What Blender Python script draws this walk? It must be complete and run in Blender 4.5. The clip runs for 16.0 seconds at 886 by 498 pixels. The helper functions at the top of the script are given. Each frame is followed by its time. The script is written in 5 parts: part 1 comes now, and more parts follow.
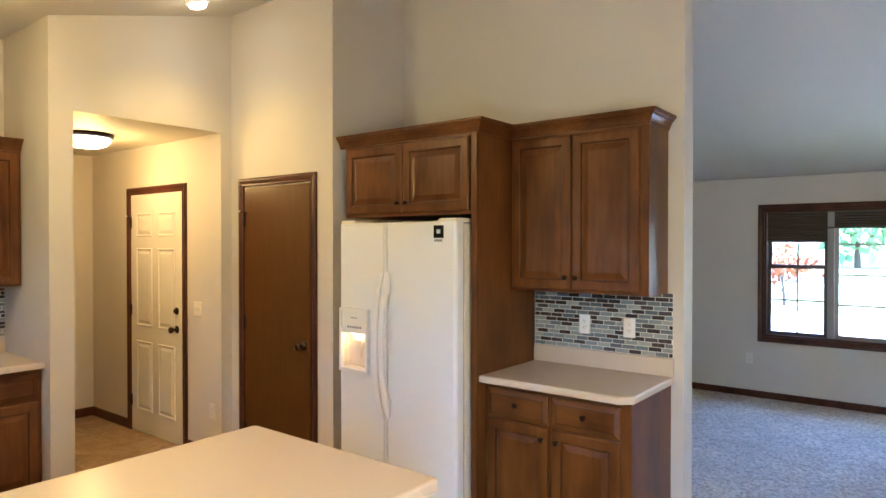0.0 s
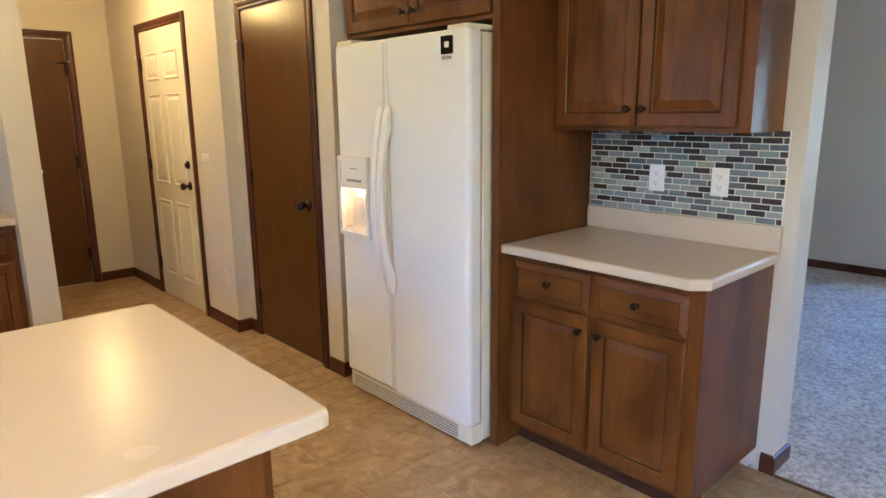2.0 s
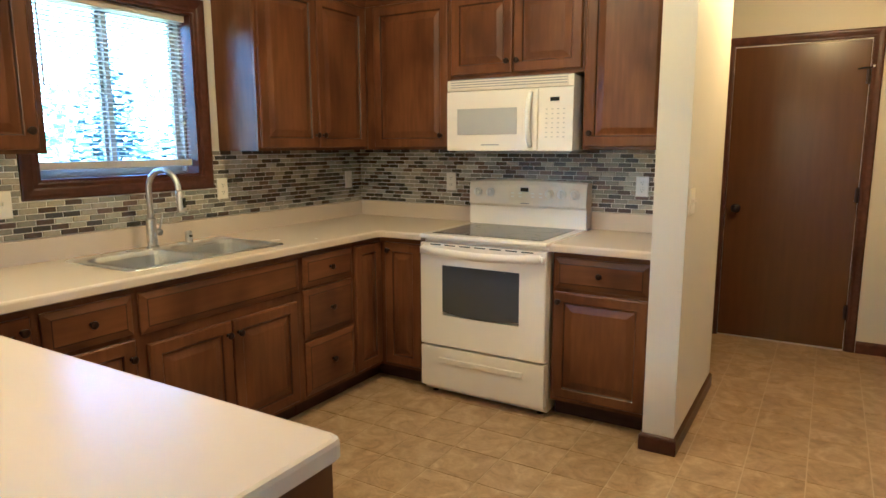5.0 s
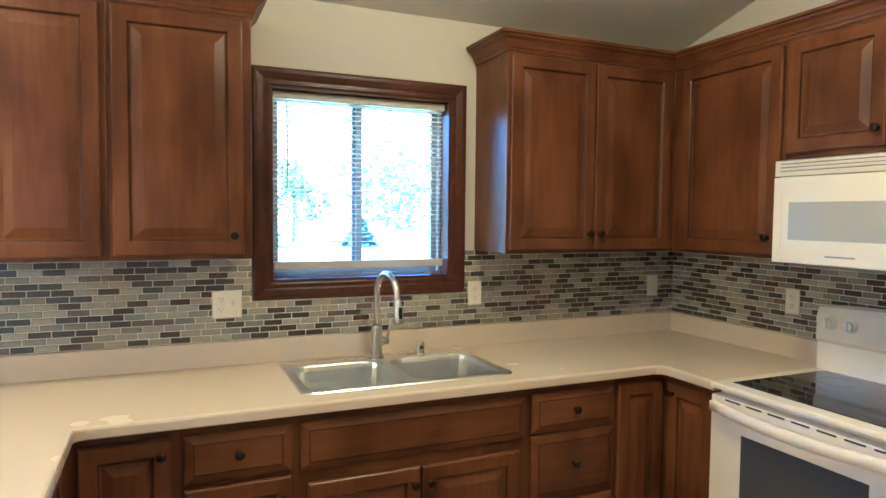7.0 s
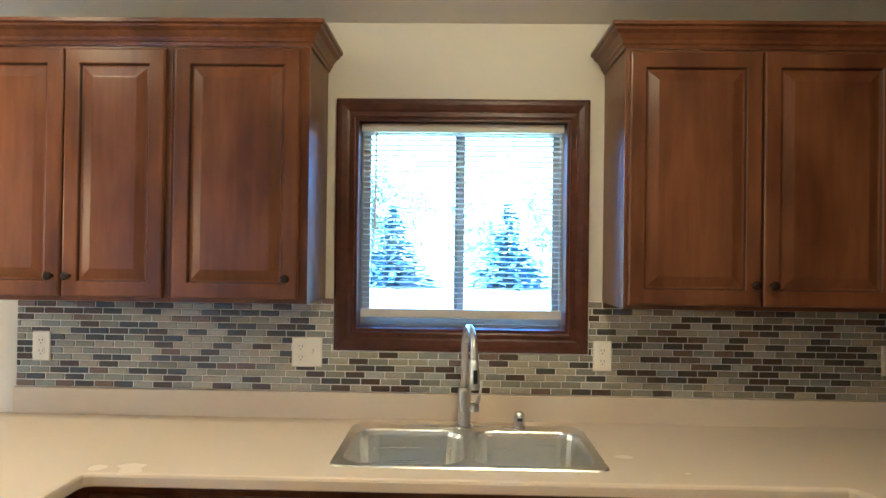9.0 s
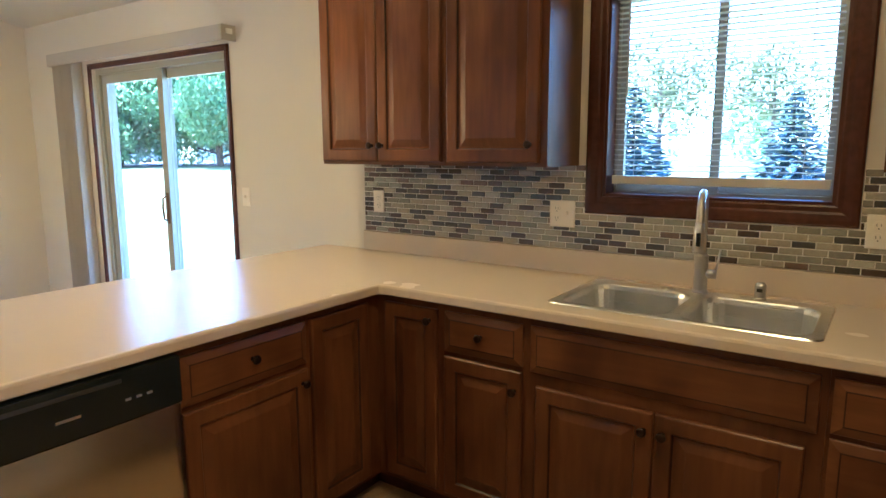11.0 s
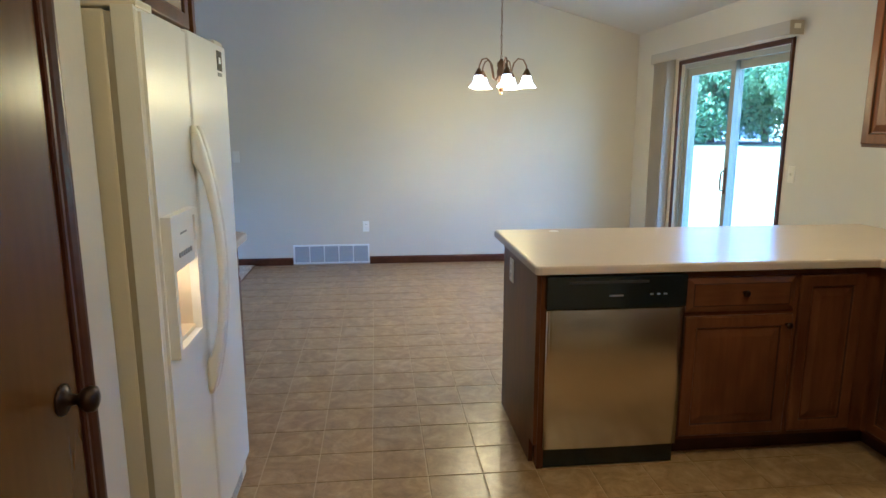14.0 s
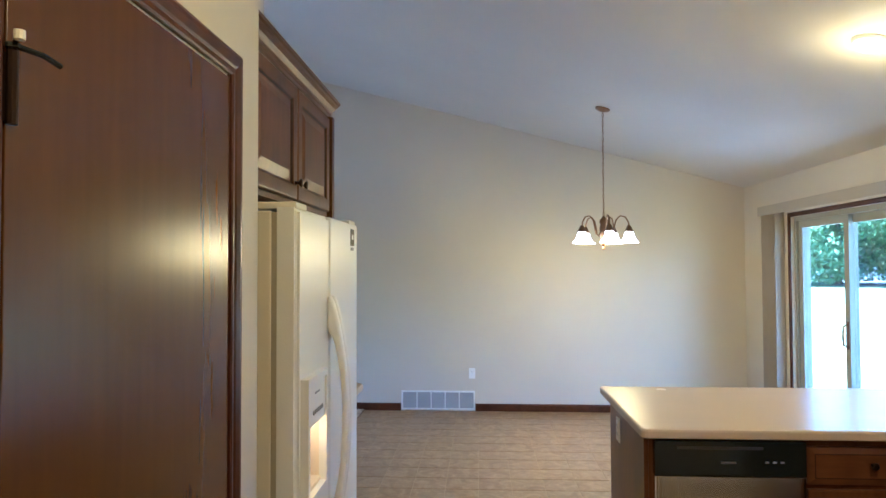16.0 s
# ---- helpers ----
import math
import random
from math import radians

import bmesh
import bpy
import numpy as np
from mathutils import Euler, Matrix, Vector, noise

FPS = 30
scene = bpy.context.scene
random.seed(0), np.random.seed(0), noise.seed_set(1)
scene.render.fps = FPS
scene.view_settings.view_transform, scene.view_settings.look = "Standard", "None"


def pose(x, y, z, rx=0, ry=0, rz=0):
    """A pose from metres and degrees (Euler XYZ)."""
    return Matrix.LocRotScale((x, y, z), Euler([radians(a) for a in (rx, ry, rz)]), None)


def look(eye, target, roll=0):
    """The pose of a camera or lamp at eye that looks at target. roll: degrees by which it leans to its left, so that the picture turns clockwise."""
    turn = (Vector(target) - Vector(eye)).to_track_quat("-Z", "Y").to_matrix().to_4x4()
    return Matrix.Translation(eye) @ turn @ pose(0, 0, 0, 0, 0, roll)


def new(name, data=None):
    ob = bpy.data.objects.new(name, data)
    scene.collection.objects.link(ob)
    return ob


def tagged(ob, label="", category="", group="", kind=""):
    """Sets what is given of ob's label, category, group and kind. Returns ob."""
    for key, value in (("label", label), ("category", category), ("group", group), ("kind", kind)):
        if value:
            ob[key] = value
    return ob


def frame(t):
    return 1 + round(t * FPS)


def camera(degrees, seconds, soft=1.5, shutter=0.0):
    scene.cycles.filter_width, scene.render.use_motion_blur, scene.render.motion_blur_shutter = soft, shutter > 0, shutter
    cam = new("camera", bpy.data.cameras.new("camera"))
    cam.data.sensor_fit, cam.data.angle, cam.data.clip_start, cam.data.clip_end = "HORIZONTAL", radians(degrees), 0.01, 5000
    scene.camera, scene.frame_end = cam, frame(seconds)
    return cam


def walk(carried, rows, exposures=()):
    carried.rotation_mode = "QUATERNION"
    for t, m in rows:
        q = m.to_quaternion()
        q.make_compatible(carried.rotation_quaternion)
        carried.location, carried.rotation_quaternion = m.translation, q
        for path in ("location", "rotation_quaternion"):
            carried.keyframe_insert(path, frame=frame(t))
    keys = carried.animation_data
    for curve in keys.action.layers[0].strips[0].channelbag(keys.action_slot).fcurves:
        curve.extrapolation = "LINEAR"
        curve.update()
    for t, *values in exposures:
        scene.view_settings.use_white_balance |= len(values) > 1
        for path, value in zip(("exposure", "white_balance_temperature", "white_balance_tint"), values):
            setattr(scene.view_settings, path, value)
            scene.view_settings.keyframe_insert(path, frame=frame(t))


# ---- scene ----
# seconds, stops, kelvin, tint
EXPOSURES = [(0.0, 4.92, 4400, 17), (1.5, 4.95, 4250, 15), (2.5, 4.95, 4150, 17), (3.5, 4.95, 4250, 18), (4.5, 5.2, 3980, 15), (5.5, 5.2, 3800, 14), (8.0, 5.35, 3580, 13), (10.5, 4.6, 4020, 17), (11.5, 4.5, 4150, 17), (12.5, 4.45, 3950, 15), (13.0, 4.45, 3930, 15), (14.0, 4.2, 3800, 11), (16.0, 4.4, 3880, 13)]
CHAND_W, HALL_W = 0.75, 1.15
cam = camera(69.4, 16.0)
PATH = [
    (0, (0.621, -5.008, 1.651), (2.196, -3.774, 1.63), -0.0),
    (0.5, (0.784, -4.963, 1.591), (2.374, -3.755, 1.486), -0.2),
    (1, (1.059, -4.906, 1.536), (2.639, -3.715, 1.245), -0.1),
    (1.5, (1.315, -4.844, 1.504), (2.853, -3.635, 1.087), -0.1),
    (2, (1.591, -4.732, 1.457), (2.913, -3.292, 1.034), -0.6),
    (2.5, (1.915, -4.591, 1.407), (2.88, -2.885, 1.009), -0.3),
    (3, (2.19, -4.429, 1.421), (2.734, -2.546, 1.026), -0.1),
    (3.5, (2.419, -4.295, 1.437), (2.587, -2.34, 1.05), -0.1),
    (4, (2.646, -4.093, 1.456), (2.346, -2.152, 1.076), -0.0),
    (4.5, (2.774, -3.849, 1.414), (2.085, -2.005, 1.061), -0.1),
    (5, (2.853, -3.607, 1.398), (1.834, -1.916, 1.077), -0.2),
    (5.2, (2.882, -3.513, 1.387), (1.715, -1.918, 1.08), -0.0),
    (7.3, (2.649, -2.454, 1.569), (0.793, -1.71, 1.505), 0.4),
    (7.5, (2.59, -2.382, 1.589), (0.726, -1.658, 1.559), 0.4),
    (8, (2.47, -2.162, 1.611), (0.552, -1.595, 1.655), 0.2),
    (8.2, (2.429, -2.081, 1.602), (0.48, -1.641, 1.682), 0.2),
    (10.3, (2.514, -1.37, 1.465), (0.674, -2.095, 1.167), 0.0),
    (10.5, (2.526, -1.32, 1.457), (0.734, -2.153, 1.15), -0.1),
    (11, (2.533, -1.201, 1.445), (0.915, -2.335, 1.132), -0.2),
    (11.5, (2.588, -1.072, 1.449), (1.191, -2.465, 1.122), -0.3),
    (12, (2.659, -0.933, 1.447), (1.43, -2.471, 1.096), -0.0),
    (12.5, (2.673, -0.786, 1.437), (1.693, -2.488, 1.062), -0.2),
    (13, (2.726, -0.628, 1.428), (2.016, -2.459, 1.049), -0.0),
    (13.5, (2.798, -0.442, 1.432), (2.329, -2.351, 1.058), 0.2),
    (14, (2.827, -0.325, 1.48), (2.624, -2.279, 1.101), 0.0),
    (14.5, (2.818, -0.247, 1.519), (2.788, -2.211, 1.144), 0.0),
    (15, (2.842, -0.182, 1.569), (2.902, -2.164, 1.312), -0.1),
    (15.5, (2.843, -0.147, 1.58), (2.943, -2.143, 1.503), -0.2),
    (16, (2.842, -0.127, 1.586), (2.961, -2.123, 1.641), -0.2),
]
walk(cam, [(t, look(eye, aim, roll)) for t, eye, aim, roll in PATH], EXPOSURES)


world = bpy.data.worlds.new("world")
scene.world = world
world.use_nodes = True
wn = world.node_tree.nodes
sky = wn.new("ShaderNodeTexSky")
sky.sky_type, sky.sun_disc = "NISHITA", False
sky.sun_elevation, sky.sun_rotation = radians(52), radians(180)
wn["Background"].inputs["Strength"].default_value = 0.15
world.node_tree.links.new(sky.outputs[0], wn["Background"].inputs["Color"])

sun = new("sun", bpy.data.lights.new("sun", "SUN"))
sun.data.energy, sun.data.angle, sun.data.color = 4.2, radians(0.5), (1.0, 0.95, 0.88)
sun.matrix_world = look((0, -30, 38.4), (0, 0, 0))


def point_lamp(name, at, watts, colour, radius):
    ob = new(name, bpy.data.lights.new(name, "POINT"))
    ob.data.energy, ob.data.color, ob.data.shadow_soft_size = watts, colour, radius
    ob.location = at
    return ob


def spot_lamp(name, at, watts, colour):
    ob = new(name, bpy.data.lights.new(name, "SPOT"))
    ob.data.energy, ob.data.color, ob.data.shadow_soft_size = watts, colour, 0.05
    ob.data.spot_size, ob.data.spot_blend = radians(120), 1.0
    ob.location = at
    return ob


WARM = (1.00, 0.582, 0.129)

# ---- materials ----


def material(name, colour, rough=0.5, metal=0.0, spec=0.5):
    m = bpy.data.materials.new(name)
    m.use_nodes = True
    b = m.node_tree.nodes["Principled BSDF"]
    b.inputs["Base Color"].default_value = (*colour[:3], 1)
    b.inputs["Roughness"].default_value = rough
    b.inputs["Metallic"].default_value = metal
    b.inputs["Specular IOR Level"].default_value = spec
    return m


def nd(m, kind, **values):
    n = m.node_tree.nodes.new(kind)
    for k, v in values.items():
        if k in n.inputs:
            n.inputs[k].default_value = v
    return n


def lk(m, a, b):
    m.node_tree.links.new(a, b)


def coords(m, scale, shuffle=True, kind="Object"):
    tc, mp = nd(m, "ShaderNodeTexCoord"), nd(m, "ShaderNodeMapping")
    mp.inputs["Scale"].default_value = scale
    lk(m, tc.outputs[kind], mp.inputs["Vector"])
    if shuffle:
        info, mul = nd(m, "ShaderNodeObjectInfo"), nd(m, "ShaderNodeMath")
        mul.operation = "MULTIPLY"
        mul.inputs[1].default_value = 37.0
        lk(m, info.outputs["Random"], mul.inputs[0])
        lk(m, mul.outputs[0], mp.inputs["Location"])
    return mp.outputs["Vector"]


def ramp(m, fac, stops):
    r = nd(m, "ShaderNodeValToRGB")
    while len(r.color_ramp.elements) < len(stops):
        r.color_ramp.elements.new(0.5)
    for e, (p, c) in zip(r.color_ramp.elements, stops):
        e.position, e.color = p, (*c[:3], 1)
    lk(m, fac, r.inputs["Fac"])
    return r.outputs["Color"]


def noise_tex(m, vec, scale, detail=4.0, rough=0.5, dist=0.0):
    n = nd(m, "ShaderNodeTexNoise", Scale=scale, Detail=detail, Roughness=rough, Distortion=dist)
    lk(m, vec, n.inputs["Vector"])
    return n.outputs["Fac"]


def mix(m, a, b, fac, mode="MIX"):
    n = nd(m, "ShaderNodeMix")
    n.data_type, n.blend_type = "RGBA", mode
    for src, i in ((fac, 0), (a, 6), (b, 7)):
        if hasattr(src, "is_linked"):
            lk(m, src, n.inputs[i])
        elif i == 0:
            n.inputs[0].default_value = src
        else:
            n.inputs[i].default_value = (*src[:3], 1)
    return n.outputs[2]


def bump(m, height, strength, distance=0.002):
    b = nd(m, "ShaderNodeBump", Strength=strength, Distance=distance)
    lk(m, height, b.inputs["Height"])
    lk(m, b.outputs[0], m.node_tree.nodes["Principled BSDF"].inputs["Normal"])


def base(m, col):
    lk(m, col, m.node_tree.nodes["Principled BSDF"].inputs["Base Color"])


def rough_of(m, fac, lo, hi):
    r = nd(m, "ShaderNodeMapRange")
    r.inputs["To Min"].default_value, r.inputs["To Max"].default_value = lo, hi
    lk(m, fac, r.inputs["Value"])
    lk(m, r.outputs[0], m.node_tree.nodes["Principled BSDF"].inputs["Roughness"])


def wood(name, dark, mid, light, grain, rough=0.32, patchy=0.85, relief=0.03, spec=0.28):
    m = material(name, mid, rough, spec=spec)
    v = coords(m, grain)
    fine = noise_tex(m, v, 9.0, 4.0, 0.45, 0.0)
    blot = noise_tex(m, coords(m, (1.5, 1.5, 0.8)), 3.2, 2.5, 0.45, 0.0)
    c1 = ramp(m, fine, ((0.2, dark), (0.52, mid), (0.85, light)))
    c2 = ramp(m, blot, ((0.36, (0.62, 0.56, 0.50)), (0.5, (1.0, 1.0, 1.0)), (0.63, (1.28, 1.32, 1.35))))
    base(m, mix(m, c1, c2, patchy, "MULTIPLY") if patchy else c1)
    if patchy:
        rough_of(m, blot, rough, rough + 0.07)
    if relief:
        bump(m, fine, relief, 0.0005)
    return m


CHERRY = wood("cabinet_wood", (0.086, 0.0305, 0.0044), (0.112, 0.0402, 0.0058), (0.141, 0.0525, 0.0080), (5, 5, 0.6), 0.30)
CHERRY_H = wood("cabinet_wood_across", (0.086, 0.0305, 0.0044), (0.112, 0.0402, 0.0058), (0.141, 0.0525, 0.0080), (0.55, 5, 5), 0.33)
DOORWOOD = wood("stained_door_wood", (0.076, 0.0285, 0.0018), (0.086, 0.0325, 0.0021), (0.097, 0.0375, 0.0026), (4, 4, 0.35), 0.26, 0.0, 0, 0.32)
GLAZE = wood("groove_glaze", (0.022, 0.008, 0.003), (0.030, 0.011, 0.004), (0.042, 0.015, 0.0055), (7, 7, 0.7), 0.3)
TRIMWOOD = wood("trim_wood", (0.045, 0.0145, 0.0062), (0.066, 0.021, 0.0085), (0.088, 0.030, 0.0125), (4, 4, 4), 0.3)
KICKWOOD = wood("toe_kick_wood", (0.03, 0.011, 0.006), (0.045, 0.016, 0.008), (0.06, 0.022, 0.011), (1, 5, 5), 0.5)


def wall_paint(name, colour, tex=0.25, scale=70):
    m = material(name, colour, 0.6, spec=0.3)
    v = coords(m, (1, 1, 1), False)
    n1 = noise_tex(m, v, scale, 3.0, 0.6)
    n2 = noise_tex(m, v, 0.8, 3.0)
    base(m, mix(m, colour, ramp(m, n2, ((0.3, (0.93, 0.93, 0.93)), (0.7, (1, 1, 1)))), 1.0, "MULTIPLY"))
    bump(m, n1, tex, 0.002)
    return m


WALL = wall_paint("wall_paint", (0.62, 0.565, 0.46))
CEIL = wall_paint("ceiling_paint", (0.62, 0.585, 0.51), 0.6, 45)
WHITE_DOOR = wall_paint("door_white_paint", (0.70, 0.66, 0.56), 0.08, 120)
PLATE = material("ivory_plastic", (0.72, 0.66, 0.54), 0.35)
PLATE_W = material("white_plastic", (0.8, 0.79, 0.76), 0.35)
SLOT = material("dark_slot", (0.03, 0.028, 0.025), 0.6)
BRONZE = material("oil_rubbed_bronze", (0.035, 0.022, 0.017), 0.32, 0.85)
BRASS = material("aged_brass", (0.20, 0.12, 0.06), 0.35, 0.9)
CHROME = material("brushed_nickel", (0.60, 0.58, 0.55), 0.33, 1.0)
BLACK = material("black_plastic", (0.010, 0.014, 0.016), 0.13)
BLACKGLASS = material("black_glass", (0.012, 0.012, 0.013), 0.06)
OVENGLASS = material("oven_glass", (0.07, 0.07, 0.07), 0.1)
SCREEN = material("display_dark", (0.01, 0.012, 0.01), 0.15)
VINYL = material("window_vinyl", (0.72, 0.70, 0.64), 0.4)
VENTWHITE = material("vent_enamel", (0.78, 0.78, 0.77), 0.35)
# Slats and backing greyed: shade inside the white grille put into the colour.
VENTSLAT = material("vent_slat_shaded", (0.42, 0.43, 0.45), 0.5)
VENTDARK = material("vent_shadow", (0.25, 0.26, 0.28), 0.7)
GREY = material("grey_plastic", (0.25, 0.25, 0.25), 0.5)


def laminate(name, colour):
    m = material(name, colour, 0.30, spec=0.12)
    n = noise_tex(m, coords(m, (1, 1, 1), False), 1.6, 2.0, 0.5)
    n2 = noise_tex(m, coords(m, (1, 1, 1), False), 2.0, 3.0)
    c = mix(m, colour, ramp(m, n, ((0.2, (0.97, 0.97, 0.96)), (0.8, (1.02, 1.02, 1.02)))), 1.0, "MULTIPLY")
    base(m, c)
    rough_of(m, n2, 0.24, 0.29)
    return m


COUNTER = laminate("counter_laminate", (0.57, 0.475, 0.355))


def enamel(name, colour, rough, tex):
    m = material(name, colour, rough)
    v = coords(m, (1, 1, 1), False)
    n = noise_tex(m, v, 150, 2.0, 0.5)
    if tex:
        bump(m, n, tex, 0.001)
    n2 = noise_tex(m, v, 2.5, 3.0)
    rough_of(m, n2, rough - 0.04, rough + 0.06)
    return m


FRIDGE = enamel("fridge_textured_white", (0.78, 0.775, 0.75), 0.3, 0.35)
# Yellower than the doors: case, base grille and hinge covers.
FRIDGE_SIDE = enamel("fridge_side_cream", (0.72, 0.67, 0.53), 0.4, 0.3)
RANGE = enamel("range_enamel", (0.76, 0.69, 0.57), 0.16, 0.0)
RANGE_P = material("range_panel", (0.72, 0.64, 0.52), 0.3)


def steel(name, axis, colour=(0.58, 0.55, 0.50), rough=0.3):
    m = material(name, colour, rough, 1.0)
    sc = [260, 260, 260]
    sc[axis] = 2
    n = noise_tex(m, coords(m, tuple(sc), False), 1.0, 3.0)
    rough_of(m, n, rough - 0.02, rough + 0.05)
    bump(m, n, 0.01, 0.0002)
    return m


STEEL = steel("brushed_steel_door", 2, (0.60, 0.55, 0.46), 0.24)
SINKSTEEL = steel("sink_steel", 1, (0.74, 0.73, 0.71), 0.27)


def emitter(name, colour, strength, basecol=(0.8, 0.75, 0.65)):
    m = material(name, basecol, 0.4)
    b = m.node_tree.nodes["Principled BSDF"]
    b.inputs["Emission Color"].default_value = (*colour, 1)
    b.inputs["Emission Strength"].default_value = strength
    return m


GLOWGLASS = emitter("lit_frosted_glass", (1.0, 0.80, 0.50), 0.45)
BULB = emitter("lit_bulb", (1.0, 0.82, 0.55), 1.2)
DOMEGLASS = emitter("lit_dome_glass", (1.0, 0.74, 0.36), 0.35)
ICE_LAMP = emitter("lit_dispenser_lamp", (1.0, 0.55, 0.18), 1.5)

# Grey pane tint dims the outdoor view; pane shadows off keep the room bright.
GLASS = bpy.data.materials.new("window_glass_tinted")
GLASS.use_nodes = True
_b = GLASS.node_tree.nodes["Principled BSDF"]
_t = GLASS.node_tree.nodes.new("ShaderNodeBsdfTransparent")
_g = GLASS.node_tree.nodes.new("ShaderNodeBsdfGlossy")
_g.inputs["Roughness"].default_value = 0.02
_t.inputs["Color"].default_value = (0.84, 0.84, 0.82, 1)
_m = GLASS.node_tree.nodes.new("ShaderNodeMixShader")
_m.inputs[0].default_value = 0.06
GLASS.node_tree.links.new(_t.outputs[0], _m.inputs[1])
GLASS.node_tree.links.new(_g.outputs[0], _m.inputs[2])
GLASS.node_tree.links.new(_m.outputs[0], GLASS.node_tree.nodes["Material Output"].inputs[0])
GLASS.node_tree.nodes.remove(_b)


def vinyl_tile():
    m = material("vinyl_floor_tile", (0.3, 0.22, 0.14), 0.38)
    v = coords(m, (1, 1, 1), True)
    a = noise_tex(m, v, 7.0, 6.0, 0.62, 1.6)
    b = noise_tex(m, v, 26.0, 5.0, 0.65, 1.0)
    c1 = ramp(m, a, ((0.29, (0.235, 0.148, 0.056)), (0.5, (0.345, 0.233, 0.100)), (0.71, (0.465, 0.335, 0.168))))
    c2 = ramp(m, b, ((0.35, (0.82, 0.80, 0.78)), (0.6, (1.05, 1.04, 1.03))))
    base(m, mix(m, c1, c2, 0.8, "MULTIPLY"))
    rough_of(m, b, 0.22, 0.40)
    bump(m, b, 0.25, 0.002)
    return m


TILE = vinyl_tile()
GROUT = wall_paint("vinyl_floor_joint", (0.50, 0.385, 0.225), 0.2, 200)


def mosaic_mat(name="glass_stone_mosaic", glassy=False):
    m = material(name, (0.3, 0.28, 0.24), 0.18)
    def value(src):
        c = ramp(m, src, ((0.0, (0.36, 0.32, 0.235)), (0.14, (0.07, 0.048, 0.036)), (0.31, (0.22, 0.205, 0.165)),
                          (0.45, (0.34, 0.31, 0.235)), (0.56, (0.06, 0.056, 0.052)), (0.72, (0.255, 0.25, 0.205)), (0.83, (0.15, 0.105, 0.08)), (0.93, (0.39, 0.37, 0.30))))
        if glassy:
            for e, q in zip(c.node.color_ramp.elements, ((0.30, 0.33, 0.32), (0.035, 0.032, 0.036), (0.17, 0.20, 0.22), (0.36, 0.38, 0.35), (0.05, 0.04, 0.04), (0.12, 0.14, 0.16), (0.24, 0.28, 0.30), (0.08, 0.07, 0.08))):
                e.color = (*q, 1)
        c.node.color_ramp.interpolation = "CONSTANT"
        return c
    a = value(nd(m, "ShaderNodeObjectInfo").outputs["Random"])
    g = nd(m, "ShaderNodeNewGeometry")
    b = value(g.outputs["Random Per Island"])
    at = nd(m, "ShaderNodeAttribute")
    at.attribute_type, at.attribute_name = "OBJECT", "joined"
    col = mix(m, a, b, at.outputs["Fac"])
    n = noise_tex(m, coords(m, (1, 1, 1), True), 60, 4.0, 0.6, 1.0)
    base(m, mix(m, col, ramp(m, n, ((0.3, (0.82, 0.82, 0.82)), (0.7, (1.12, 1.12, 1.1)))), 0.8, "MULTIPLY"))
    rough_of(m, n, *((0.03, 0.12) if glassy else (0.08, 0.22)))
    bump(m, n, 1.0 if glassy else 0.6, 0.006 if glassy else 0.003)
    return m


MOSAIC = mosaic_mat()
MOSAIC_G = mosaic_mat("iridescent_glass_mosaic", True)
MGROUT = wall_paint("mosaic_grout", (0.78, 0.74, 0.64), 0.2, 300)


def carpet_mat():
    m = material("carpet_pile", (0.5, 0.45, 0.4), 0.95, spec=0.1)
    v = coords(m, (1, 1, 1), False)
    a = noise_tex(m, v, 42, 5.0, 0.72)
    b = noise_tex(m, v, 3.0, 4.0)
    c1 = ramp(m, a, ((0.36, (0.38, 0.33, 0.27)), (0.5, (0.62, 0.56, 0.475)), (0.62, (0.80, 0.74, 0.65))))
    base(m, mix(m, c1, ramp(m, b, ((0.3, (0.86, 0.86, 0.86)), (0.7, (1.06, 1.06, 1.06)))), 1.0, "MULTIPLY"))
    bump(m, a, 0.9, 0.02)
    return m


CARPET = carpet_mat()


def outdoor(name, c1, c2, scale, rough=0.9):
    m = material(name, c1, rough, spec=0.2)
    n = noise_tex(m, coords(m, (1, 1, 1), False), scale, 5.0, 0.65)
    base(m, ramp(m, n, ((0.3, c1), (0.7, c2))))
    bump(m, n, 0.5, 0.05)
    return m




def translucent(m, amount=0.62):
    """Thin leaves let some of the light through."""
    t = nd(m, "ShaderNodeBsdfTranslucent")
    b = m.node_tree.nodes["Principled BSDF"]
    lk(m, b.inputs["Base Color"].links[0].from_socket, t.inputs["Color"])
    x = nd(m, "ShaderNodeMixShader")
    x.inputs[0].default_value = amount
    lk(m, b.outputs[0], x.inputs[1])
    lk(m, t.outputs[0], x.inputs[2])
    lk(m, x.outputs[0], m.node_tree.nodes["Material Output"].inputs[0])
    return m


GRASS = outdoor("lawn_grass", (0.10, 0.13, 0.045), (0.21, 0.21, 0.09), 1.5)
LEAF = translucent(outdoor("leaf_green", (0.18, 0.28, 0.13), (0.29, 0.40, 0.19), 1.2))
LEAF_Y = translucent(outdoor("leaf_yellow_green", (0.075, 0.09, 0.035), (0.115, 0.12, 0.05), 1.2), 0.35)
LEAF_P = translucent(outdoor("leaf_pale", (0.20, 0.29, 0.19), (0.30, 0.40, 0.27), 1.2))
LEAF_R = outdoor("leaf_red", (0.20, 0.05, 0.02), (0.28, 0.11, 0.04), 2.0)
NEEDLE = outdoor("spruce_needles", (0.03, 0.056, 0.068), (0.06, 0.10, 0.118), 2.5)
BARK = outdoor("tree_bark", (0.07, 0.05, 0.035), (0.13, 0.10, 0.075), 6)
ROAD = outdoor("road_asphalt", (0.05, 0.05, 0.055), (0.08, 0.08, 0.085), 3)
FENCEW = material("fence_white", (0.7, 0.7, 0.68), 0.6)
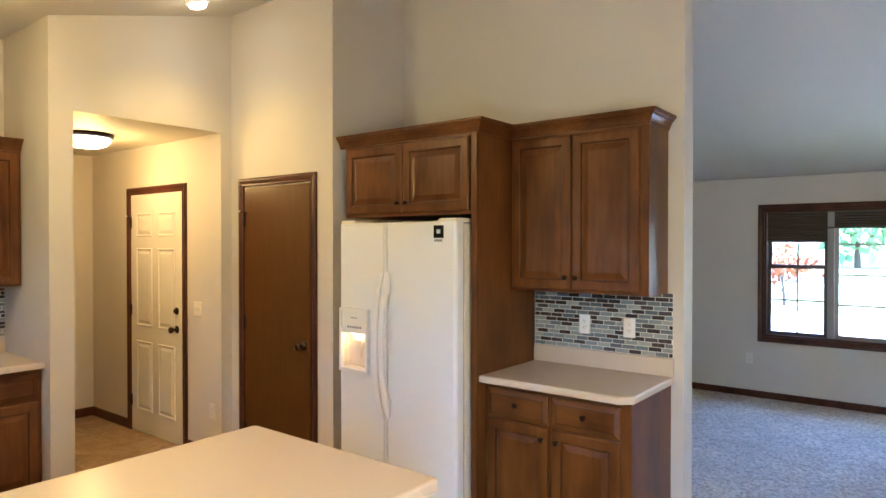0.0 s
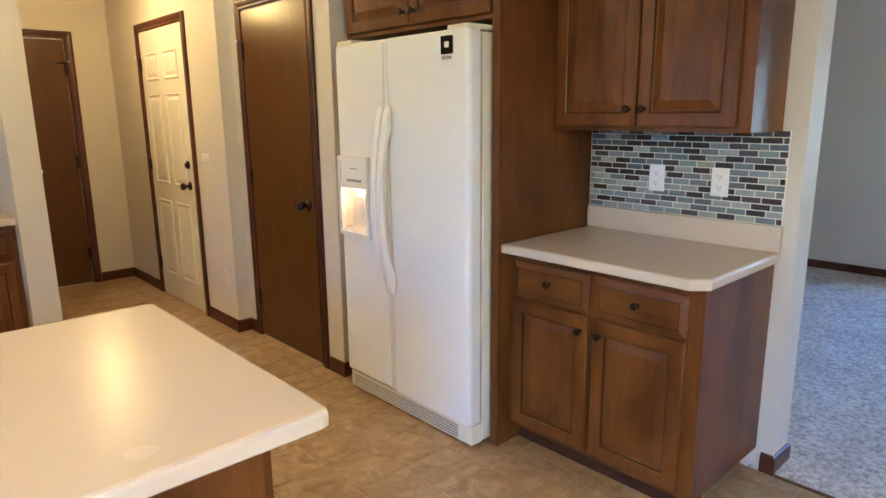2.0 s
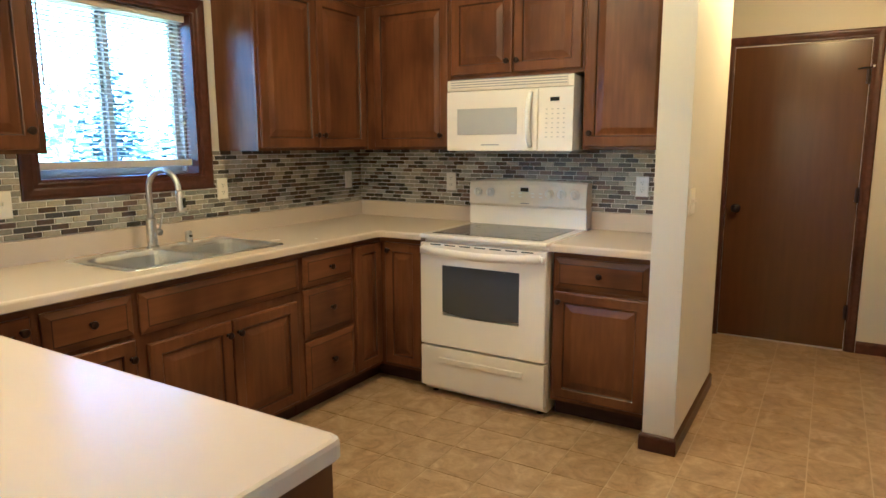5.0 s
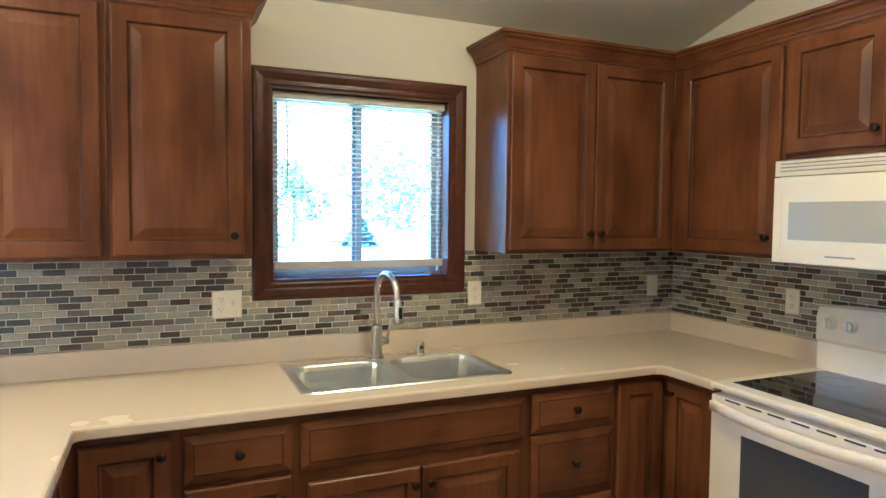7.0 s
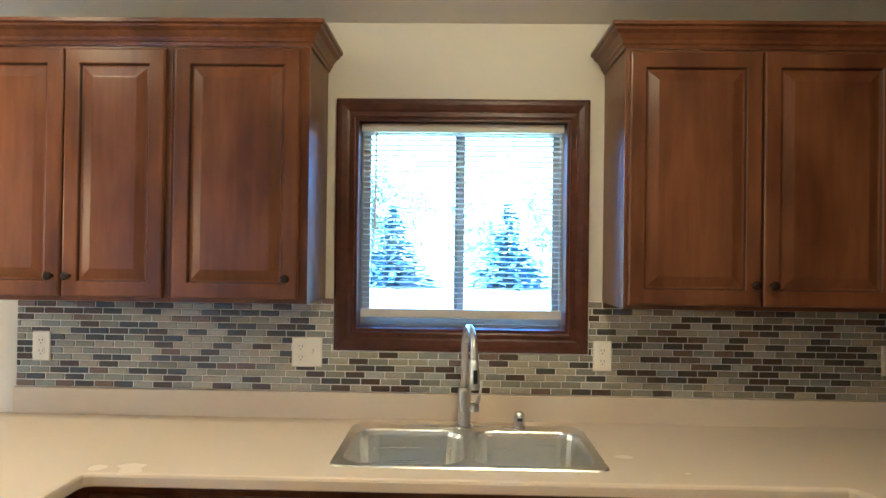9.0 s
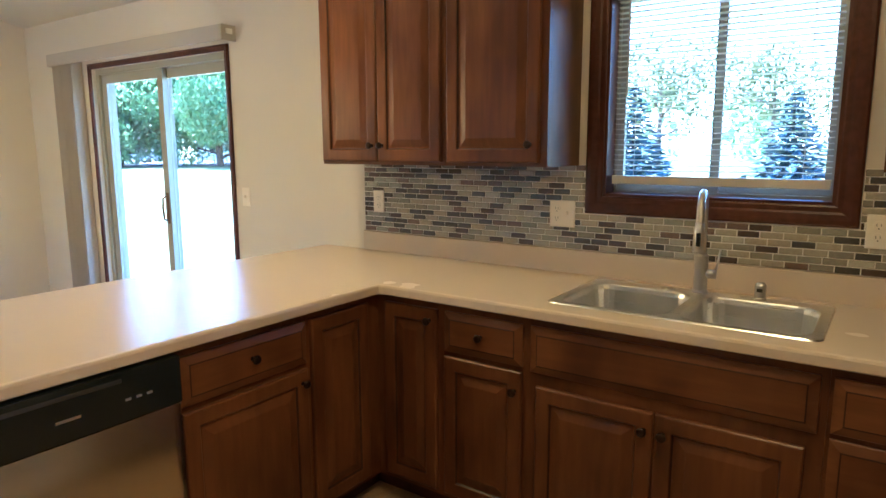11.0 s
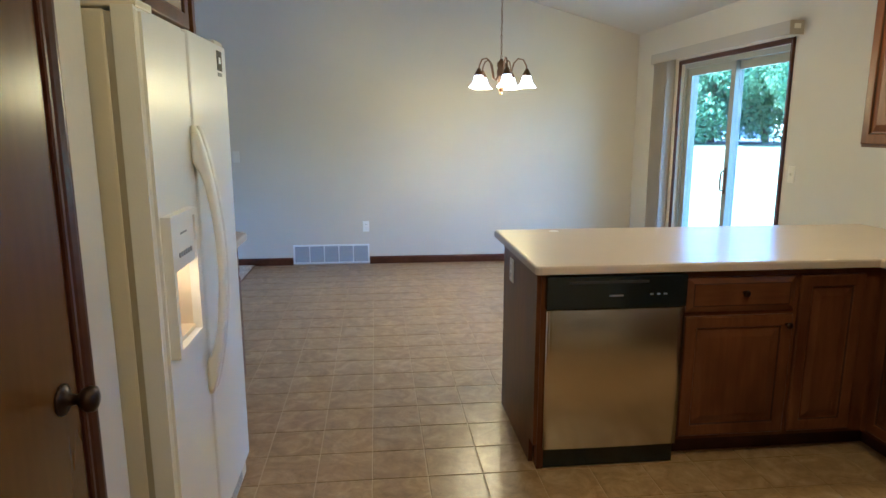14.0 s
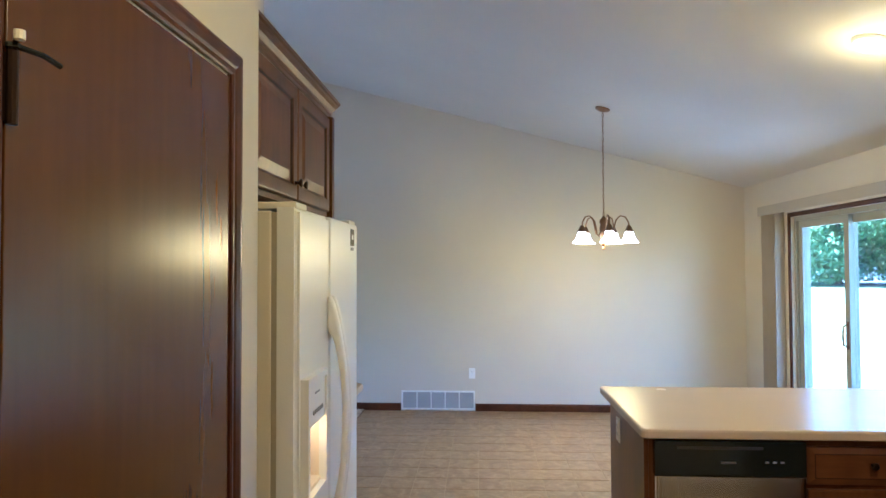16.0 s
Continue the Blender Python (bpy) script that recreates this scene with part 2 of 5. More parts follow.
BLIND = material("blind_slat_ivory", (0.55, 0.51, 0.42), 0.4)
ALMOND = material("window_almond_vinyl", (0.34, 0.31, 0.25), 0.4)
SHADE = material("cellular_shade_brown", (0.10, 0.075, 0.055), 0.85)
SHADE.node_tree.nodes["Principled BSDF"].inputs["Transmission Weight"].default_value = 0.0
VANE = material("vertical_vane_taupe", (0.40, 0.36, 0.30), 0.6)

# ---- building helpers ----


def put_mesh(name, bm, mat):
    me = bpy.data.meshes.new(name)
    bmesh.ops.recalc_face_normals(bm, faces=bm.faces)
    bm.to_mesh(me)
    bm.free()
    me.materials.append(mat)
    return me


def part(name, bm, mat, parent, label="", smooth=False):
    me = put_mesh(name, bm, mat)
    if smooth:
        for p in me.polygons:
            p.use_smooth = True
    ob = new(name, me)
    ob.parent = parent
    if label:
        ob["label"] = label
    return ob


def structure(name, bm, mat, label, category):
    return tagged(new(name, put_mesh(name, bm, mat)), label, category, kind="structure")


def thing(name, label, category, m=None, group=""):
    ob = new(name)
    if m is not None:
        ob.matrix_world = m
    return tagged(ob, label, category, group)


def box(bm, x0, x1, y0, y1, z0, z1, bev=0.0):
    vs = [bm.verts.new((x, y, z)) for x in (x0, x1) for y in (y0, y1) for z in (z0, z1)]
    fs = [bm.faces.new([vs[i] for i in f]) for f in ((0, 1, 3, 2), (4, 6, 7, 5), (0, 4, 5, 1), (2, 3, 7, 6), (0, 2, 6, 4), (1, 5, 7, 3))]
    if bev:
        es = {e for f in fs for e in f.edges}
        bmesh.ops.bevel(bm, geom=list(es), offset=bev, segments=2, affect="EDGES", profile=0.6)
    return bm


def boxm(*a, **k):
    return box(bmesh.new(), *a, **k)


def rings(bm, x0, x1, z0, z1, prof):
    """Nested rectangles in the plane y = -out, from the back ring to the middle."""
    loops = [[bm.verts.new((x, -o, z)) for x, z in ((x0 + i, z0 + i), (x1 - i, z0 + i), (x1 - i, z1 - i), (x0 + i, z1 - i))] for i, o in prof]
    for a, b in zip(loops, loops[1:]):
        for k in range(4):
            bm.faces.new((a[k], a[(k + 1) % 4], b[(k + 1) % 4], b[k]))
    bm.faces.new(loops[-1])
    bm.faces.new(loops[0])
    return bm


def lathe(bm, prof, m=None, n=16):
    """Revolve (radius, height) about z, then place by m."""
    m = m or Matrix()
    loops = []
    for r, h in prof:
        loops.append([bm.verts.new(m @ Vector((max(r, 0.0004) * math.cos(2 * math.pi * k / n), max(r, 0.0004) * math.sin(2 * math.pi * k / n), h))) for k in range(n)])
    for a, b in zip(loops, loops[1:]):
        for k in range(n):
            bm.faces.new((a[k], a[(k + 1) % n], b[(k + 1) % n], b[k]))
    bm.faces.new(loops[0])
    bm.faces.new(loops[-1])
    return bm


def tube(bm, pts, r, n=10):
    pts = [Vector(p) for p in pts]
    radii = r if hasattr(r, "__len__") else [r] * len(pts)
    loops, up = [], None
    for i, p in enumerate(pts):
        t = (pts[min(i + 1, len(pts) - 1)] - pts[max(i - 1, 0)]).normalized()
        if up is None:
            up = t.orthogonal().normalized()
        up = (up - t * up.dot(t)).normalized()
        side = t.cross(up)
        loops.append([bm.verts.new(p + (up * math.cos(a) + side * math.sin(a)) * radii[i]) for a in (2 * math.pi * k / n for k in range(n))])
    for a, b in zip(loops, loops[1:]):
        for k in range(n):
            bm.faces.new((a[k], a[(k + 1) % n], b[(k + 1) % n], b[k]))
    bm.faces.new(loops[0])
    bm.faces.new(loops[-1])
    return bm


def offset_path(path, d, closed):
    """The path moved d to its right side, with mitred corners."""
    out, n = [], len(path)
    for i in range(n):
        p = Vector(path[i])
        a = p - Vector(path[i - 1]) if (closed or i > 0) else None
        b = Vector(path[(i + 1) % n]) - p if (closed or i < n - 1) else None
        a, b = a or b, b or a
        na, nb = Vector((a.y, -a.x)).normalized(), Vector((b.y, -b.x)).normalized()
        k = (na + nb)
        k = k / max(k.length_squared / 2, 0.3)
        out.append(p + k * d)
    return out


def sweep(bm, path, prof, closed=False):
    """Sweep a closed profile of (out, z) along a flat path; out goes to the path's right."""
    loops = []
    for o, z in prof:
        loops.append([bm.verts.new((q.x, q.y, z)) for q in offset_path(path, o, closed)])
    n, k = len(path), len(prof)
    for i in range(k):
        a, b = loops[i], loops[(i + 1) % k]
        for j in range(n if closed else n - 1):
            bm.faces.new((a[j], a[(j + 1) % n], b[(j + 1) % n], b[j]))
    if not closed:
        bm.faces.new([l[0] for l in loops])
        bm.faces.new([l[-1] for l in loops])
    return bm


def fill(bm, loops):
    es = []
    for l in loops:
        for i in range(len(l)):
            es.append(bm.edges.get((l[i], l[(i + 1) % len(l)])) or bm.edges.new((l[i], l[(i + 1) % len(l)])))
    bmesh.ops.triangle_fill(bm, use_beauty=True, edges=es)


def slab(bm, outline, z0, z1, r, holes=()):
    """A worktop: outline runs counter-clockwise, its edges are rounded by r."""
    prof = [(0.4 * r, z0), (0, z0 + 0.4 * r), (0, z1 - r), (0.3 * r, z1 - 0.3 * r), (r, z1)]
    loops = [[bm.verts.new((q.x, q.y, z)) for q in offset_path(outline, -i, True)] for i, z in prof]
    n = len(outline)
    for a, b in zip(loops, loops[1:]):
        for j in range(n):
            bm.faces.new((a[j], a[(j + 1) % n], b[(j + 1) % n], b[j]))
    hl = []
    for h in holes:
        t = [bm.verts.new((*p, z1)) for p in h]
        u = [bm.verts.new((*p, z0)) for p in h]
        for j in range(len(h)):
            bm.faces.new((t[j], t[(j + 1) % len(h)], u[(j + 1) % len(h)], u[j]))
        hl.append((t, u))
    fill(bm, [loops[-1]] + [t for t, u in hl])
    fill(bm, [loops[0]] + [u for t, u in hl])
    return bm


def rrect(x0, x1, y0, y1, r, n=5):
    pts = []
    for cx, cy, a0 in ((x1 - r, y1 - r, 0), (x0 + r, y1 - r, 90), (x0 + r, y0 + r, 180), (x1 - r, y0 + r, 270)):
        for k in range(n + 1):
            a = radians(a0 + 90 * k / n)
            pts.append((cx + r * math.cos(a), cy + r * math.sin(a)))
    return pts


def poly_wall(bm, outline, y0, y1, axis="y"):
    """A wall whose face has the outline (u, z), between two planes of the given axis."""
    def p(u, z, v):
        return (u, v, z) if axis == "y" else (v, u, z)
    a = [bm.verts.new(p(u, z, y0)) for u, z in outline]
    b = [bm.verts.new(p(u, z, y1)) for u, z in outline]
    for i in range(len(a)):
        j = (i + 1) % len(a)
        bm.faces.new((a[i], a[j], b[j], b[i]))
    bm.faces.new(a)
    bm.faces.new(b)
    return bm


def wall_with_holes(bm, u0, u1, z0, z1, v0, v1, holes, axis):
    """A wall in boxes around rectangular holes (u0, u1, z0, z1), which do not overlap in u."""
    def b(a0, a1, c0, c1):
        if a1 - a0 > 1e-4 and c1 - c0 > 1e-4:
            box(bm, *((a0, a1, v0, v1) if axis == "y" else (v0, v1, a0, a1)), c0, c1)
    at = u0
    for h0, h1, k0, k1 in sorted(holes):
        b(at, h0, z0, z1)
        b(h0, h1, z0, k0)
        b(h0, h1, k1, z1)
        at = h1
    b(at, u1, z0, z1)
    return bm


FACE_E, FACE_W, FACE_S, FACE_N = 90, -90, 0, 180

# ---- the place: levels and plan ----
SOUTH, EAST, RIDGE_X = -7.21, 8.0, 4.62
EAVE, EAVE_E, SLOPE = 2.43, 2.33, 0.27


def roof_z(x):
    top = EAVE + SLOPE * RIDGE_X
    return min(EAVE + SLOPE * x, EAVE_E + (top - EAVE_E) * (EAST - x) / (EAST - RIDGE_X))


HALL_Z = 2.47
WIN = (-2.172, -1.352, 1.246, 2.063)          # kitchen window opening: y0, y1, z0, z1
SLIDE = (-6.18, -4.585, 0.0, 2.03)             # sliding door opening
LIVW = (-6.70, -3.52, 0.665, 1.985)           # living room window opening, widened out of view for more daylight

b = bmesh.new()
wall_with_holes(b, SOUTH - 0.15, 1.55, -0.02, EAVE, -0.16, 0.0, [WIN, SLIDE], "x")
structure("wall_west", b, WALL, "cream painted drywall with light orange-peel texture", "wall")
b = bmesh.new()
wall_with_holes(b, SOUTH - 0.15, 1.55, -0.02, EAVE_E, EAST, EAST + 0.16, [LIVW], "x")
structure("wall_east", b, WALL, "cream painted living room wall with a large window", "wall")
gable = [(0, -0.02), (EAST, -0.02), (EAST, EAVE_E), (RIDGE_X, roof_z(RIDGE_X)), (0, EAVE)]
structure("wall_south", poly_wall(bmesh.new(), gable, SOUTH - 0.15, SOUTH), WALL, "cream painted gable wall of the dining area", "wall")
structure("wall_hall_north", poly_wall(bmesh.new(), gable, 1.40, 1.55), WALL, "cream painted end wall of the hall", "wall")
structure("wall_north", poly_wall(bmesh.new(), [(0, 0), (2.20, 0), (2.20, roof_z(2.20)), (0, EAVE)], 0.0, 0.12), WALL, "cream painted kitchen wall behind the range", "wall")
structure("wall_stub", poly_wall(bmesh.new(), [(-0.74, 0), (0.25, 0), (0.25, 3.03), (-0.74, 3.03)], 2.20, 2.34, "x"), WALL, "cream painted wall end between kitchen and hall", "wall")
structure("wall_header", poly_wall(bmesh.new(), [(2.20, 3.031), (2.34, 3.031), (2.34, HALL_Z), (3.462, HALL_Z), (3.462, roof_z(3.462)), (2.20, roof_z(2.20))], -0.74, -0.62), WALL, "cream painted wall above the hall opening", "wall")
b = boxm(3.37, 3.461, -0.742, 1.40, 0, HALL_Z)
structure("wall_hall_east", b, WALL, "cream painted hall wall beside the white door", "wall")
structure("wall_pantry", boxm(3.462, 3.58, -1.87, -0.62, 0, 3.42), WALL, "cream painted wall around the brown door", "wall")
structure("wall_alcove", poly_wall(bmesh.new(), [(3.58, 0), (4.15, 0), (4.15, roof_z(4.15)), (3.58, roof_z(3.58))], -1.87, -1.75), WALL, "cream painted return wall beside the refrigerator", "wall")
structure("wall_partition", boxm(4.15, 4.297, -3.90, 1.40, 0, 3.56), WALL, "cream painted partition with a square end", "wall")
structure("hall_side_wall", boxm(0.9, 1.0, 0.12, 1.40, 0, HALL_Z), WALL, "cream painted wall closing the hall", "wall")
b = bmesh.new()
for xa, xb in ((-0.16, RIDGE_X), (RIDGE_X, EAST + 0.16)):
    za, zb = (EAVE - 0.045, roof_z(RIDGE_X)) if xa < 0 else (roof_z(RIDGE_X), EAVE_E - 0.045)
    vs = [b.verts.new((x, y, z + dz)) for dz in (0, 0.2) for x, y, z in ((xa, SOUTH - 0.15, za), (xb, SOUTH - 0.15, zb), (xb, 1.55, zb), (xa, 1.55, za))]
    for f in ((0, 1, 2, 3), (4, 5, 6, 7), (0, 1, 5, 4), (2, 3, 7, 6), (0, 3, 7, 4), (1, 2, 6, 5)):
        b.faces.new([vs[i] for i in f])
structure("ceiling", b, CEIL, "vaulted off-white ceiling with knockdown texture", "ceiling")
structure("ceiling_hall", box(boxm(1.0, 2.338, 0.12, 1.40, HALL_Z, HALL_Z + 0.1), 2.338, 3.37, -0.62, 1.40, HALL_Z, HALL_Z + 0.1), CEIL, "flat off-white hall ceiling", "ceiling")
b = boxm(-0.16, EAST + 0.16, SOUTH - 0.15, 1.55, -0.25, -0.003)
structure("floor", b, GROUT, "subfloor and joints under the vinyl floor", "floor")
CARPET_X = 4.15
b = bmesh.new()
nx, ny = 120, 110
grid = [[b.verts.new((CARPET_X + (EAST - CARPET_X) * i / nx, SOUTH + (1.40 - SOUTH) * j / ny, 0.011 + (0.004 * noise.noise((i * 1.9, j * 1.7, 0))))) for j in range(ny + 1)] for i in range(nx + 1)]
for i in range(nx):
    for j in range(ny):
        b.faces.new((grid[i][j], grid[i + 1][j], grid[i + 1][j + 1], grid[i][j + 1]))
edge = [b.verts.new((CARPET_X - 0.004, SOUTH + (1.40 - SOUTH) * j / ny, -0.002)) for j in range(ny + 1)]
for j in range(ny):
    b.faces.new((grid[0][j], grid[0][j + 1], edge[j + 1], edge[j]))
structure("carpet", b, CARPET, "beige cut-pile wall-to-wall carpet", "carpet")
structure("carpet_edge_strip", boxm(CARPET_X - 0.012, CARPET_X + 0.004, SOUTH, -3.915, -0.002, 0.007, bev=0.002), BRASS, "thin metal strip at the carpet edge", "threshold")

# baseboards
BASE = [(0, 0), (0.013, 0), (0.013, 0.066), (0.009, 0.075), (0.004, 0.080), (0, 0.081)]


def baseboard(path, name="baseboard"):
    structure(name, sweep(bmesh.new(), path, BASE), TRIMWOOD, "dark-stained wooden baseboard", "baseboard")


baseboard([(2.20, -0.64), (2.20, -0.74), (2.34, -0.74), (2.34, 0.25), (2.20, 0.25)])
baseboard([(0.001, -6.25), (0.001, SOUTH), (2.913, SOUTH)][::-1])
baseboard([(3.733, SOUTH), (EAST, SOUTH), (EAST, 1.40)][::-1])
baseboard([(3.09, 1.40), (3.37, 1.40), (3.37, 0.705)])
baseboard([(3.37, -0.275), (3.37, -0.742), (3.462, -0.742), (3.462, -0.845)])
baseboard([(3.462, -1.725), (3.462, -1.87), (3.60, -1.87)])
baseboard([(4.15, -3.855), (4.15, -3.90), (4.297, -3.90), (4.297, 1.40)])
baseboard([(0.001, -3.52), (0.001, -4.52)][::-1])

# ---- doors and casings ----


def casing(bm, x0, x1, z1, w=0.06, t=0.017, closed_bottom=None):
    """Moulded trim round an opening, in the plane y = 0 facing -y."""
    prof = [(0, 0), (0, t * 0.55), (0.006, t * 0.7), (w * 0.3, t * 0.62), (w * 0.42, t * 0.8), (w * 0.7, t), (w - 0.008, t), (w, t * 0.75), (w, 0)]
    z0 = 0 if closed_bottom is None else closed_bottom
    loops = []
    for o, d in prof:
        zz = z0 if closed_bottom is None else z0 - o
        loops.append([bm.verts.new(v) for v in ((x0 - o, -d, zz), (x0 - o, -d, z1 + o), (x1 + o, -d, z1 + o), (x1 + o, -d, zz))])
    n = len(prof)
    for i in range(n):
        a, c = loops[i], loops[(i + 1) % n]
        for j in range(3 if closed_bottom is None else 4):
            bm.faces.new((a[j], a[(j + 1) % 4], c[(j + 1) % 4], c[j]))
    if closed_bottom is None:
        bm.faces.new([l[0] for l in loops])
        bm.faces.new([l[3] for l in loops])
    return bm


def knob_mesh(bm, m, s=1.0):
    """A round knob pointing along m's +z."""
    return lathe(bm, [(0.0, 0), (0.0085 * s, 0), (0.006 * s, 0.004 * s), (0.005 * s, 0.012 * s), (0.0125 * s, 0.017 * s), (0.0155 * s, 0.022 * s), (0.0145 * s, 0.026 * s), (0.009 * s, 0.028 * s), (0, 0.0285 * s)], m, 14)


def door_set(name, label, m, w, h, slabmat, six, knob_x, hinge_x, stop, trim_label, deadbolt=False, recess=0.02):
    """A closed door in its casing, in the plane y = 0; the leaf lies recess behind the wall's face."""
    d = tagged(thing(name, label, "door", m), kind="structure")
    part("door_casing", casing(bmesh.new(), -0.006, w + 0.006, h + 0.006), TRIMWOOD, d, trim_label)
    b = bmesh.new()
    box(b, -0.02, 0.0, -0.003, 0.012, 0, h + 0.018)
    box(b, w, w + 0.02, -0.003, 0.012, 0, h + 0.018)
    part("door_jamb", b, TRIMWOOD, d)
    b = bmesh.new()
    box(b, 0.003, w - 0.003, -0.006, 0.03, 0.012, h - 0.003, bev=0.002)
    leaf = part("door_leaf", b, slabmat, d)
    if six:
        st, mu = 0.115 * w / 0.9, 0.10
        pw = (w - 2 * st - mu) / 2
        b = bmesh.new()
        for z0, z1 in ((0.20, 0.80), (0.93, 1.60), (1.70, 1.90)):
            for x0 in (st, st + pw + mu):
                rings(b, x0, x0 + pw, z0, z1, [(0, 0.004), (0.0, 0.0068), (0.005, 0.0150), (0.012, 0.0135), (0.018, 0.0078), (0.026, 0.0072), (0.048, 0.0150), (0.052, 0.0152)])
        part("raised_panels", b, slabmat, leaf)
    k = part("door_knob", bmesh.new(), BRONZE, d, "dark bronze knob")
    b = bmesh.new()
    lathe(b, [(0, 0), (0.032, 0), (0.032, 0.004), (0.026, 0.008), (0.013, 0.012), (0.010, 0.03), (0.022, 0.04), (0.027, 0.052), (0.025, 0.063), (0.012, 0.069), (0, 0.070)], pose(knob_x, -0.006, 0.945, 90, 0, 0), 20)
    for f in b.faces:
        f.smooth = True
    bmesh.ops.recalc_face_normals(b, faces=b.faces)
    b.to_mesh(k.data)
    b.free()
    if deadbolt:
        part("deadbolt", lathe(bmesh.new(), [(0, 0), (0.03, 0), (0.03, 0.008), (0.018, 0.014), (0.016, 0.024), (0, 0.026)], pose(knob_x, -0.006, 1.095, 90, 0, 0), 18), BRONZE, d)
    for z in (0.27, 1.06, 1.82):
        b = bmesh.new()
        lathe(b, [(0, -0.048), (0.0075, -0.048), (0.0075, 0.048), (0.005, 0.053), (0, 0.054)], pose(hinge_x, -0.014, z), 10)
        box(b, hinge_x - 0.016, hinge_x + 0.016, -0.0105, -0.0065, z - 0.045, z + 0.045)
        hg = part("hinge", b, BRONZE, d)
        if z > 1.5 and stop:
            b = bmesh.new()
            s = 1 if hinge_x < w / 2 else -1
            lathe(b, [(0, 0), (0.009, 0), (0.009, 0.006), (0, 0.007)], pose(hinge_x, -0.014, z + 0.052), 10)
            tube(b, [(hinge_x, -0.014, z + 0.056), (hinge_x + s * 0.035, -0.03, z + 0.053), (hinge_x + s * 0.065, -0.034, z + 0.047)], 0.0042, 8)
            tube(b, [(hinge_x, -0.014, z + 0.056), (hinge_x - s * 0.02, -0.04, z + 0.06)], 0.003, 8)
            part("door_stop", b, BLACK, d)
            part("rubber_tip", lathe(bmesh.new(), [(0, 0), (0.007, 0), (0.007, 0.012), (0, 0.013)], pose(hinge_x - s * 0.02, -0.038, z + 0.055, 0, 0, 0), 10), PLATE_W, d)
    return d


# brown slab door in the pantry wall (faces west); local x runs to the south
door_set("door_1", "flush dark-stained wooden door, closed, with a bronze knob", pose(3.462, -0.912, 0, 0, 0, FACE_W), 0.74, 2.055, DOORWOOD, False, 0.675, 0.004, True, "dark-stained moulded casing")
door_set("door_2", "white six-panel entry door, closed, with deadbolt", pose(3.37, 0.635, 0, 0, 0, FACE_W), 0.84, 2.058, WHITE_DOOR, True, 0.76, 0.004, True, "dark-stained moulded casing", True)
door_set("door_3", "flush dark-stained wooden door at the hall's end, closed", pose(2.22, 1.40, 0, 0, 0, FACE_S), 0.80, 2.055, DOORWOOD, False, 0.07, 0.796, True, "dark-stained moulded casing")

# ---- kitchen window ----
y0, y1, z0, z1 = WIN
w = tagged(thing("window_1", "almond vinyl sliding window in a dark-stained wooden trim", "window", pose(0, y0, 0, 0, 0, FACE_E)), kind="structure")
W = y1 - y0
part("window_trim", casing(bmesh.new(), 0, W, z1, 0.072, 0.018, z0), TRIMWOOD, w, "dark-stained moulded wooden trim")
b = bmesh.new()
for a in ((0, 0.012, z0, z1), (W - 0.012, W, z0, z1)):
    box(b, a[0], a[1], -0.004, 0.16, a[2], a[3])
box(b, 0.012, W - 0.012, -0.004, 0.16, z1 - 0.012, z1)
part("window_jamb", b, TRIMWOOD, w)
part("window_sill", boxm(0.012, W - 0.012, -0.004, 0.16, z0, z0 + 0.012), TRIMWOOD, w)


def frame_ring(bm, x0, x1, z0, z1, wd, ya, yb):
    box(bm, x0, x0 + wd, ya, yb, z0, z1)
    box(bm, x1 - wd, x1, ya, yb, z0, z1)
    box(bm, x0 + wd, x1 - wd, ya, yb, z0, z0 + wd)
    box(bm, x0 + wd, x1 - wd, ya, yb, z1 - wd, z1)
    return bm


part("window_frame", frame_ring(bmesh.new(), 0.012, W - 0.012, z0 + 0.012, z1 - 0.012, 0.010, 0.085, 0.15), ALMOND, w, "almond vinyl frame")
mid = W * 0.49
part("window_sash", frame_ring(bmesh.new(), 0.022, mid + 0.02, z0 + 0.022, z1 - 0.022, 0.026, 0.092, 0.115), ALMOND, w)
part("window_sash", frame_ring(bmesh.new(), mid - 0.02, W - 0.022, z0 + 0.022, z1 - 0.022, 0.026, 0.118, 0.14), ALMOND, w)
for a, c, yy in ((0.048, mid - 0.006, 0.103), (mid + 0.006, W - 0.048, 0.129)):
    g = part("pane", boxm(a, c, yy - 0.002, yy + 0.002, z0 + 0.048, z1 - 0.048), GLASS, w, "glass pane tinted to dim the view")
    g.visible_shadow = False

bl = thing("window_blind", "ivory horizontal blind lowered with its slats open", "blind", pose(0, y0, 0, 0, 0, FACE_E))
part("headrail", boxm(0.018, W - 0.018, 0.03, 0.065, z1 - 0.045, z1 - 0.014, bev=0.002), BLIND, bl)
part("bottom_rail", boxm(0.022, W - 0.022, 0.034, 0.062, z0 + 0.050, z0 + 0.084, bev=0.003), BLIND, bl)
nsl = 33
me = None
